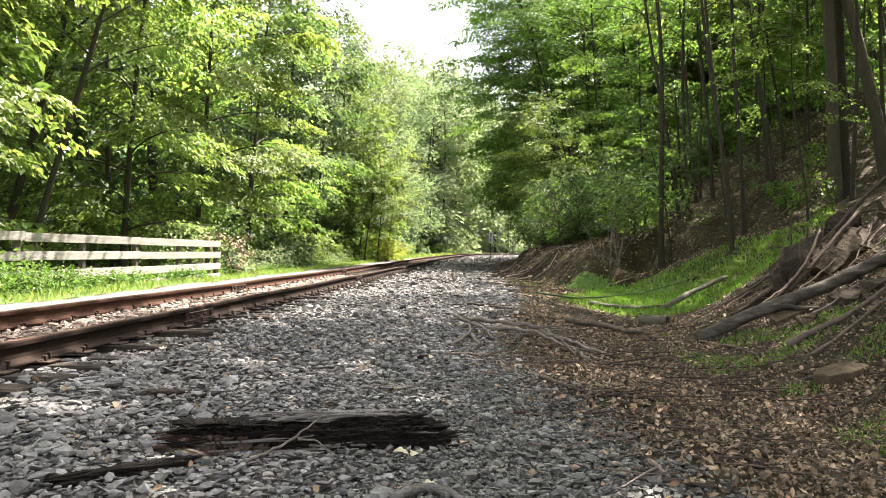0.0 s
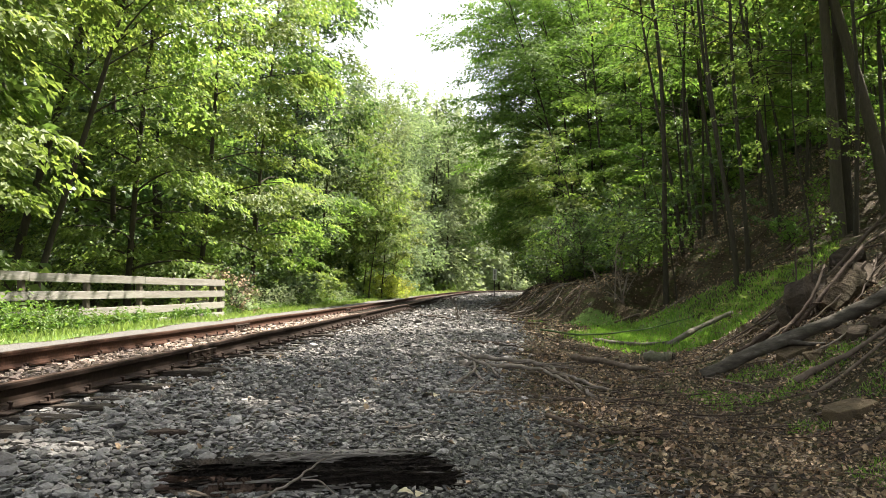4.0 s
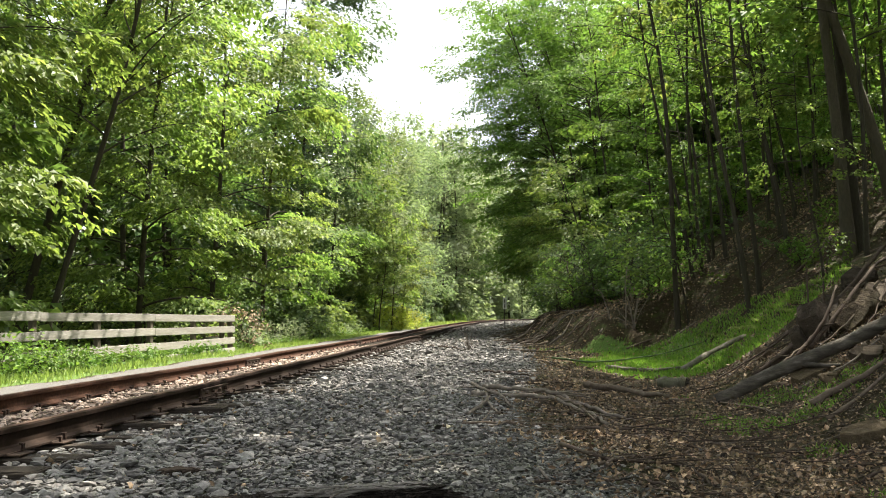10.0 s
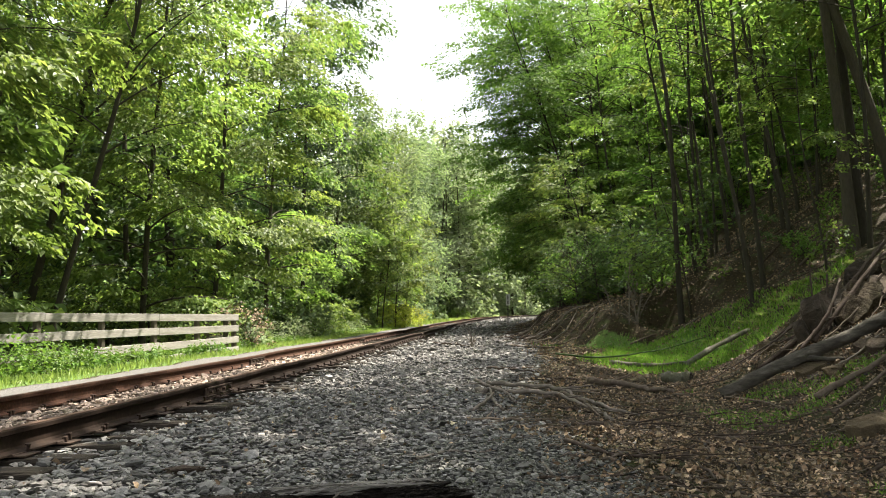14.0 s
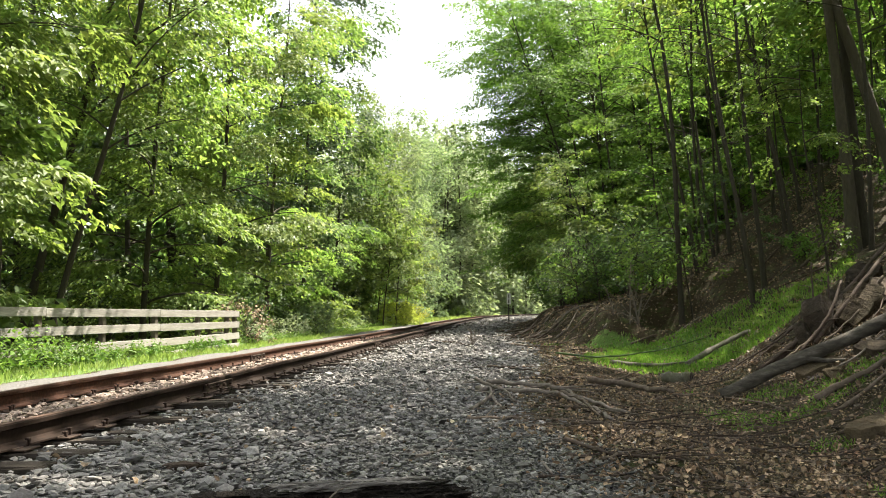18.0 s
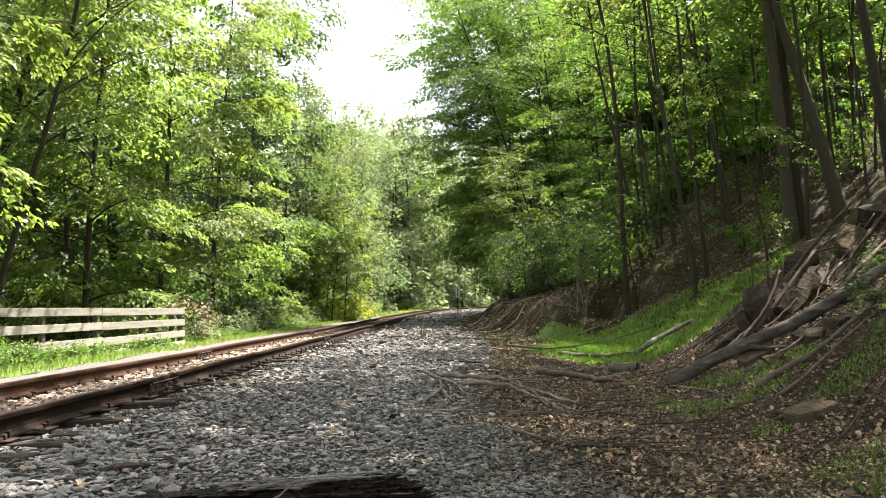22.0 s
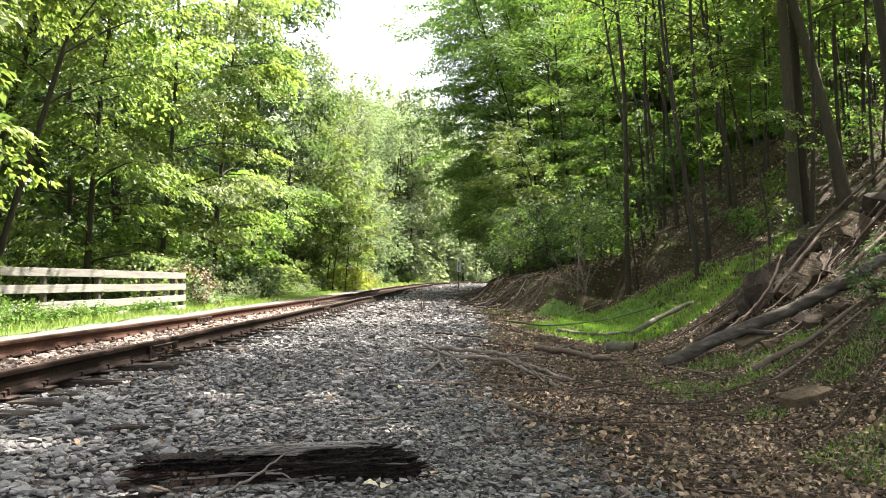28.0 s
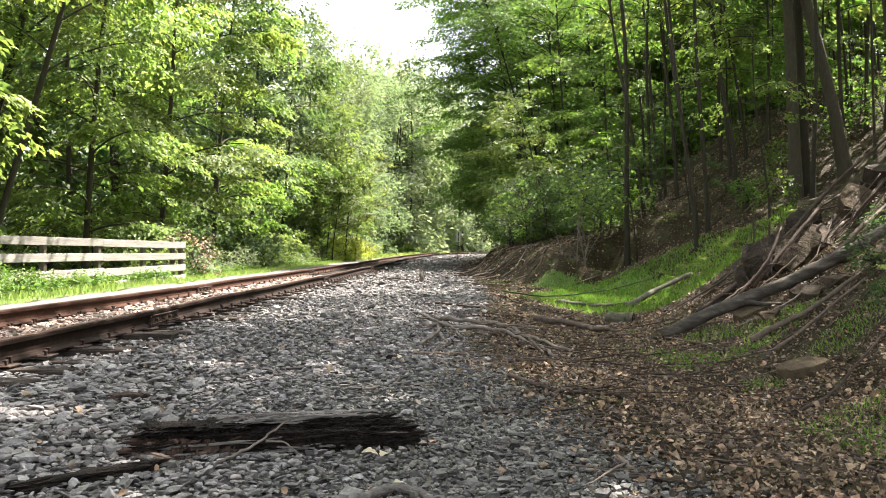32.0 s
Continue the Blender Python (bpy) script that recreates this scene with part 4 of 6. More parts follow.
# two in three are LEAF_DIM: far shade and haze as leaf colour
for i in range(26):
    u = -0.15 + 0.27 * i / 25
    d = rg.uniform(84, 100)
    if u * d > near_x(d) - 6:
        d = 124
    make_bush(u * d, d, rg.uniform(2.5, 5), rg.uniform(2.2, 3.4), 1350, 0.33, LEAF_DIM if i % 3 else LEAF_MID, "leafy undergrowth along the bend", "bushes at the wood edge")
# light put in by colour: lighter green up to 62 m, hazed green beyond
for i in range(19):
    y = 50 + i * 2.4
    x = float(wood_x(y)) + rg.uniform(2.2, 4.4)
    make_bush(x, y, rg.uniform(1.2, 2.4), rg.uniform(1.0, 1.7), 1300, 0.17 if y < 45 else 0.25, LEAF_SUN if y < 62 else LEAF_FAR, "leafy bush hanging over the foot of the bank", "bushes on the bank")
# mostly LEAF_DARK, so their shade is in the colour
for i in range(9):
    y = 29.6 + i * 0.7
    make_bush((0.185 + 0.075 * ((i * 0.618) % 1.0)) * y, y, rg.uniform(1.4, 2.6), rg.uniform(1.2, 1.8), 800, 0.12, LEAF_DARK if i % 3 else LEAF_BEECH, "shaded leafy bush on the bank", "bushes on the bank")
# sprays hanging over the crest of the earth spur, most with shade in the leaf colour
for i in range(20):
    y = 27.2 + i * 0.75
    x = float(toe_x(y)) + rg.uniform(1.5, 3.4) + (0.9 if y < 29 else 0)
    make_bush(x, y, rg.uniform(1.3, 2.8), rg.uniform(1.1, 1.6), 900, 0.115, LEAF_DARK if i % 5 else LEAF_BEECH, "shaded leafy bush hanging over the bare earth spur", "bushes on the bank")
for i in range(15):
    y = 33.5 + i * 0.9
    x = float(wood_x(y)) + rg.uniform(1.0, 3.6)
    make_bush(x, y, rg.uniform(1.2, 2.4), rg.uniform(1.1, 1.8), 1300, 0.13, LEAF_BEECH, "shaded leafy bush on the bank", "bushes on the bank")
for i in range(16):
    y = 36 + i * 2.2
    make_bush(0.33 * y + rg.uniform(-1.5, 3.5), y, rg.uniform(2.2, 3.6), rg.uniform(1.6, 2.4), 900, 0.24, LEAF_BEECH if i % 2 else LEAF_MID, "leafy undergrowth along the top of the bank", "bushes on the bank")
# the near saplings get darkened leaves in place of shade
for x, y, h in ((8.1, 27.4, 1.3), (7.5, 28.2, 1.1), (5.1, 8.5, 0.45), (4.6, 7.6, 0.4), (6.4, 10.6, 0.5), (8.8, 18.9, 1.2), (7.0, 27.0, 1.5), (9.6, 22.0, 0.7), (13, 30, 1.4), (13.2, 21.7, 1.3), (12.4, 22.8, 1.2), (13.6, 23.6, 1.4), (14.2, 22.4, 1.6), (12.9, 20.0, 1.2), (10.9, 23.2, 0.9)):
    make_bush(x, y, h * (0.55 if y < 14 else 0.8), h * 0.45, 110 if y < 14 else 330, 0.065 if y < 14 else 0.10, LEAF_DARK if y < 14 else LEAF_BEECH, "low leafy sapling on the bank", "saplings on the bank")


# ---- gravel, litter and grass ----
def stones(name, places, sizes, mat, label, seed, fine=False):
    """Angular chips lying on the ground: eight uneven corners each."""
    rng = np.random.default_rng(seed)
    k = len(places)
    if fine:
        g = (1 + 5 ** 0.5) / 2
        corner = np.array([(-1, g, 0), (1, g, 0), (-1, -g, 0), (1, -g, 0), (0, -1, g), (0, 1, g), (0, -1, -g), (0, 1, -g), (g, 0, -1), (g, 0, 1), (-g, 0, -1), (-g, 0, 1)]) / 1.9
        side = np.array([(0, 11, 5), (0, 5, 1), (0, 1, 7), (0, 7, 10), (0, 10, 11), (1, 5, 9), (5, 11, 4), (11, 10, 2), (10, 7, 6), (7, 1, 8), (3, 9, 4), (3, 4, 2), (3, 2, 6), (3, 6, 8), (3, 8, 9), (4, 9, 5), (2, 4, 11), (6, 2, 10), (8, 6, 7), (9, 8, 1)])
        c = corner[None] * rng.uniform(0.55, 1.05, (k, 12, 1)) * 0.62
        c += rng.normal(0, 0.05, (k, 12, 3))
    else:
        corner = np.array([[x, y, z] for z in (-1, 1) for y in (-1, 1) for x in (-1, 1)], float)
        side = np.array([[0, 2, 3, 1], [4, 5, 7, 6], [0, 1, 5, 4], [2, 6, 7, 3], [0, 4, 6, 2], [1, 3, 7, 5]])
        c = corner[None] * rng.uniform(0.45, 1.0, (k, 8, 3)) * 0.5
        c[:, 4:, :2] *= rng.uniform(0.45, 0.95, (k, 1, 1))
    c *= sizes[:, None, None] * np.stack([rng.uniform(0.85, 1.5, k), rng.uniform(0.55, 1.0, k), rng.uniform(0.20, 0.52, k)], -1)[:, None]
    e = rng.uniform(-1, 1, (k, 3)) * (0.75, 0.5, 3.14)
    cx, sx, cz, sz = np.cos(e[:, 0]), np.sin(e[:, 0]), np.cos(e[:, 2]), np.sin(e[:, 2])
    x, y, z = c[..., 0], c[..., 1], c[..., 2]
    y, z = y * cx[:, None] - z * sx[:, None], y * sx[:, None] + z * cx[:, None]
    x, y = x * cz[:, None] - y * sz[:, None], x * sz[:, None] + y * cz[:, None]
    v = np.stack([x, y, z], -1) + places[:, None]
    f = side[None] + (np.arange(k) * len(corner))[:, None, None]
    tagged(put(name, mesh_of(name, v.reshape(-1, 3), f.reshape(-1, side.shape[1]), mat)), label, "gravel", kind="stuff")


def scatter(rng, x0, x1, y0, y1, step, jitter=0.5):
    xs, ys = np.meshgrid(np.arange(x0, x1, step), np.arange(y0, y1, step))
    p = np.stack([xs.ravel(), ys.ravel()], -1)
    return p + rng.uniform(-jitter, jitter, p.shape) * step


def in_view(p, margin=0.06):
    """Within the wedge of ground that lies before the camera."""
    u = p[:, 0] / np.maximum(p[:, 1], 0.1)
    return (u > -0.56 - margin) & (u < 0.60 + margin)


def build_stones():
    rng = np.random.default_rng(21)
    ps, ss = [], []
    for y0, y1, step, size in ((2.9, 6.5, 0.026, 0.036), (6.5, 11, 0.038, 0.040), (11, 18, 0.062, 0.052), (18, 30, 0.11, 0.070), (30, 55, 0.19, 0.088), (55, 95, 0.36, 0.125)):
        p = scatter(rng, -6, 4.2 if y0 < 50 else 14, y0, y1, step, 0.7)
        q = p[:, 0] - near_x(p[:, 1])
        edge = gravel_edge(p[:, 1]) - p[:, 0]
        keep = in_view(p) & (q > 0.14) & (edge > rng.normal(0.0, 0.18, len(p)))
        # ties show between the stones beside the rail
        keep &= rng.random(len(p)) < np.interp(q, [0.14, 0.4, 0.62, 0.85], [0.5, 0.7, 0.9, 1.0])
        p = p[keep & (rng.random(len(p)) < 0.78)]
        s = size * rng.lognormal(0, 0.32, len(p))
        ps.append(np.column_stack([p, land(p[:, 0], p[:, 1]) + s * rng.uniform(-0.2, 0.6, len(p))]))
        ss.append(s)
    near, s0 = ps[0], ss[0]
    coarse = near[:, 0] < -0.25 + rng.normal(0, 0.35, len(near))
    stones("ballast_gravel", near[coarse], s0[coarse] * np.interp(near[coarse, 0], [-2.5, -0.5], [1.30, 0.85]), STONE, "grey angular ballast chips round the rotten timber", 3, True)
    p = scatter(rng, -1.2, 2.2, 2.9, 6.5, 0.0205, 0.7)
    p = p[in_view(p) & (gravel_edge(p[:, 1]) - p[:, 0] > rng.normal(-0.05, 0.2, len(p))) & (p[:, 0] > -0.25 + rng.normal(0, 0.35, len(p)))]
    s = 0.027 * rng.lognormal(0, 0.34, len(p))
    stones("fine_gravel", np.column_stack([p, land(p[:, 0], p[:, 1]) + s * rng.uniform(-0.1, 0.6, len(p))]), s, STONE_FINE, "fine dark grey gravel beside the rotten timber", 6)
    stones("shoulder_gravel", np.concatenate(ps[1:]), np.concatenate(ss[1:]), STONE, "grey angular ballast gravel beside the track", 5)
    ps, ss = [], []
    for y0, y1, step, size in ((5, 14, 0.055, 0.065), (14, 26, 0.09, 0.085)):
        p = scatter(rng, -7, 0, y0, y1, step, 0.7)
        q = p[:, 0] - near_x(p[:, 1])
        p = p[in_view(p) & (q > -1.43) & (q < -0.10)]
        s = size * rng.lognormal(0, 0.28, len(p))
        crown = 0.06 * rng.random(len(p)) * (rng.random(len(p)) < 0.6)
        ps.append(np.column_stack([p, land(p[:, 0], p[:, 1]) + crown + 0.02]))
        ss.append(s)
    stones("track_gravel", np.concatenate(ps), np.concatenate(ss), STONE_TAN, "tan rust-stained gravel between the rails", 4)


build_stones()


def build_litter():
    rng = np.random.default_rng(8)
    ps = []
    for y0, y1, step in ((2.9, 7, 0.028), (7, 13, 0.043), (13, 20, 0.08), (20, 34, 0.10), (34, 76, 0.30)):
        p = scatter(rng, -1, 9 if y0 < 20 else 26, y0, y1, step, 0.9)
        past = p[:, 0] - gravel_edge(p[:, 1])
        far = p[:, 0] - toe_x(p[:, 1])
        keep = in_view(p) & (past > rng.normal(0.1, 0.25, len(p))) & (far < (5.5 if y0 < 20 else 18))
        keep &= (rng.random(len(p)) < 0.85)
        ps.append(p[keep])
    # a few blown on to the stones
    p = scatter(rng, -3, 1.2, 3, 11, 0.24, 1.0)
    ps.append(p[(p[:, 0] < gravel_edge(p[:, 1])) & (p[:, 0] - near_x(p[:, 1]) > 0.3)])
    p = np.concatenate(ps)
    k = len(p)
    n = rng.normal(0, 0.75, (k, 3))
    n[:, 2] += 1
    a = rng.uniform(0, 6.3, k)
    d = np.stack([np.cos(a), np.sin(a), rng.normal(0, 0.2, k)], -1)
    L = rng.uniform(0.019, 0.046, k) * rng.choice([0.65, 0.95, 1.3], k, p=[0.4, 0.42, 0.18]) * np.interp(p[:, 1], [6, 14, 25, 48], [1, 1.25, 1.9, 3.2])
    at = np.column_stack([p, land(p[:, 0], p[:, 1]) + rng.uniform(0.010, 0.045, k)])
    tagged(put("leaf_litter", mesh_of("leaf_litter", *round_leaves(at, n, d, L, L * rng.uniform(0.35, 0.95, k), rng.normal(0.05, 0.34, k)), LITTER)), "dry brown fallen leaves strewn over the ground", "leaf litter", kind="stuff")
    # twigs
    pieces = []
    q = scatter(rng, -0.4, 5.6, 3, 15, 0.14, 1.0)
    far = q[:, 0] - gravel_edge(q[:, 1])
    q = q[in_view(q) & (far > rng.normal(-0.1, 0.35, len(q))) & (q[:, 0] < toe_x(q[:, 1]) + 2.4) & (rng.random(len(q)) < 0.75)]
    for x, y in q:
        a, ln, r = rng.normal(0.5, 1.4), rng.uniform(0.08, 0.4) * rng.uniform(0.5, 1.6), rng.uniform(0.002, 0.005)
        w = np.linspace(-0.5, 0.5, 4)
        px, py = x + np.cos(a + w * 0.4) * w * ln, y + np.sin(a + w * 0.4) * w * ln
        pieces.append(tube(np.stack([px, py, land(px, py) + 0.012 + rng.uniform(0, 0.03) + rng.normal(0, 0.006, 4)], -1), np.full(4, r), 4))
    tagged(put("twigs", mesh_of("twigs", *joined(pieces), STICK)), "thin dead twigs lying in the leaf litter", "twigs", kind="stuff")


build_litter()


def blades(name, p, lo, hi, width, mat, label, seed, spread=0.35):
    rng = np.random.default_rng(seed)
    k = len(p)
    a = rng.uniform(0, 6.3, k)
    d = np.stack([np.cos(a) * spread, np.sin(a) * spread, np.ones(k)], -1) + rng.normal(0, 0.15, (k, 3))
    n = np.stack([np.cos(a + 0.6), np.sin(a + 0.6), rng.normal(0.2, 0.3, k)], -1)
    L = rng.uniform(lo, hi, k)
    at = np.column_stack([p, land(p[:, 0], p[:, 1]) - 0.01])
    tagged(put(name, mesh_of(name, *cards(at, n, d, L, width * rng.uniform(0.6, 1.4, k), 0.25), mat)), label, "grass", kind="stuff")


def build_grass():
    rng = np.random.default_rng(33)
    p = scatter(rng, -14, 3, 10, 60, 0.13, 1.0)
    q = p[:, 0] - near_x(p[:, 1])
    low = p[(q < -4.0) & (q > -7.4) & in_view(p)]
    blades("verge_grass", low, 0.06, 0.22, 0.030, GRASS, "short sunlit grass along the gravel path", 1)
    p = scatter(rng, -6, 12, 58, 112, 0.34, 1.0)
    q = p[:, 0] - near_x(p[:, 1])
    blades("far_verge_grass", p[(q < -3.2) & (q > -7.5)], 0.15, 0.45, 0.10, GRASS, "long sunlit grass along the bend", 2)
    tall = scatter(rng, -16, -2, 12, 66, 0.18, 1.0)
    q = tall[:, 0] - near_x(tall[:, 1])
    tall = tall[(q < -5.3 + 0.5 * wave(tall[:, 0], tall[:, 1], 2.0)) & (q > -11) & in_view(tall)]
    k = len(tall) * 3
    at = np.repeat(tall, 3, 0) + rng.normal(0, 0.07, (k, 2))
    top = np.repeat(0.22 + 0.75 * smooth(-0.6, 0.8, wave(tall[:, 0], tall[:, 1], 1.1, 6.0)) * smooth(19, 14, tall[:, 1]) + 0.16 * rng.random(len(tall)), 3)
    a = rng.uniform(0, 6.3, k)
    nn = rng.normal(0, 0.45, (k, 3))
    nn[:, 2] += 1
    L = rng.uniform(0.07, 0.16, k)
    v, f = cards(np.column_stack([at, land(at[:, 0], at[:, 1]) + top * rng.random(k) ** 0.7]), nn, np.stack([np.cos(a), np.sin(a), rng.normal(-0.1, 0.4, k)], -1), L, L * rng.uniform(0.4, 0.7, k))
    tagged(put("fence_weeds", mesh_of("fence_weeds", v, f, WEED)), "leafy green weeds crowding round the fence", "weeds", kind="stuff")
    p = scatter(rng, 0.5, 10, 14, 40, 0.046, 1.0)
    D = p[:, 0] - toe_x(p[:, 1])
    wv = 0.6 * wave(p[:, 0], p[:, 1], 1.5, 3.0)
    band = (p[:, 1] > 15.0) & (p[:, 1] < 24.4 + 2 * wv) & (p[:, 0] > gravel_edge(p[:, 1]) - 0.1) & (D > -2.3 + wv + 0.05 * (p[:, 1] - 15)) & (D < 0.6 + 0.7 * wv + np.interp(p[:, 1], [15, 16.5, 18, 20, 22.5, 24], [1.0, 1.9, 2.8, 2.2, 0.4, 0.0]))
    g = p[band & in_view(p) & (rng.random(len(p)) < 0.62 + 0.4 * wave(p[:, 0], p[:, 1], 0.4, 7.0))]
    blades("ditch_grass", g, 0.05, 0.18, 0.016, DITCH_GRASS, "bright green grass in the ditch", 3, 0.5)
    p = scatter(rng, 2.0, 6.5, 4.2, 14, 0.030, 1.0)
    D = p[:, 0] - toe_x(p[:, 1])
    spots = 0.75 * wave(p[:, 0], p[:, 1], 0.55, 5.0)
    for cx, cy, r in ((3.35, 8.7, 0.55), (2.9, 9.3, 0.4), (4.1, 7.6, 0.5), (2.75, 5.1, 0.4), (3.3, 5.6, 0.35), (4.4, 9.6, 0.6)):
        spots += 1.1 * np.exp(-((p[:, 0] - cx) / r) ** 2 - ((p[:, 1] - cy) / r) ** 2)
    g = p[(D > -1.0) & (D < 1.6) & (spots > 0.55 - 0.35 * smooth(7.5, 5.0, p[:, 1]) * smooth(1.6, 2.6, p[:, 0]))]
    blades("bank_grass", g, 0.025, 0.09, 0.008, DITCH_GRASS, "thin green grass and moss in the litter", 4, 0.8)


build_grass()


# ---- fallen wood ----
def make_stick(name, line, r0, r1, mat, label, group="", lift=1.0, forks=0, seed=1, sides=7, knob=0.1, category="branch", straight=False):
    """A fallen stick along ground places (x, y) or (x, y, height over the ground)."""
    rng = np.random.default_rng(seed)
    p = np.array([(q[0], q[1], land1(q[0], q[1]) + (q[2] if len(q) > 2 else 0) + r0 * lift) for q in line])
    t = np.linspace(0, 1, len(p))
    if straight:
        p[:, 2] = p[0, 2] + (p[-1, 2] - p[0, 2]) * t
    u = np.linspace(0, 1, 4 * len(p) + 1)
    s = np.stack([np.interp(u, t, p[:, c]) for c in range(3)], -1)
    s[1:-1] = (s[:-2] + s[1:-1] * 2 + s[2:]) / 4
    s[1:-1] += rng.normal(0, knob * r0, (len(s) - 2, 3))
    rad = (r0 + (r1 - r0) * u) * (1 + rng.normal(0, 0.08, len(u)))
    ends = [tube(np.vstack([s[:1], s, s[-1:]]), np.concatenate([[r0 * 0.15], rad, [r1 * 0.15]]), sides)]
    thing = tagged(new(name), label, category, group)
    thing.location = s[0]
    stem = put("stem", mesh_of("stem", ends[0][0] - s[0], ends[0][1], mat, True), thing)
    for i in range(forks):
        k = rng.integers(3, len(s) - 1)
        a = rng.uniform(0, 6.3)
        ln = rng.uniform(0.15, 0.5) * (1 + 4 * r0)
        w = np.linspace(0, 1, 5)
        way = s[min(k + 1, len(s) - 1)] - s[k - 1]
        way = way / (np.linalg.norm(way) + 1e-6)
        twig = s[k] + np.stack([(way[0] + 0.7 * math.cos(a)) * w * ln, (way[1] + 0.7 * math.sin(a)) * w * ln, rng.uniform(-0.02, 0.25) * w * ln], -1) + rng.normal(0, 0.008, (5, 3)) * w[:, None]
        v, f = tube(twig, rad[k] * 0.55 * (1 - 0.8 * w), 5)
        put("twig", mesh_of("twig", v - s[0], f, mat, True), thing)
    return thing


SG = "fallen branches on the leaf litter"
PALE_L, DARK_L = "bleached forked branch lying on gravel and leaves", "dark crooked dead stick lying on leaves"
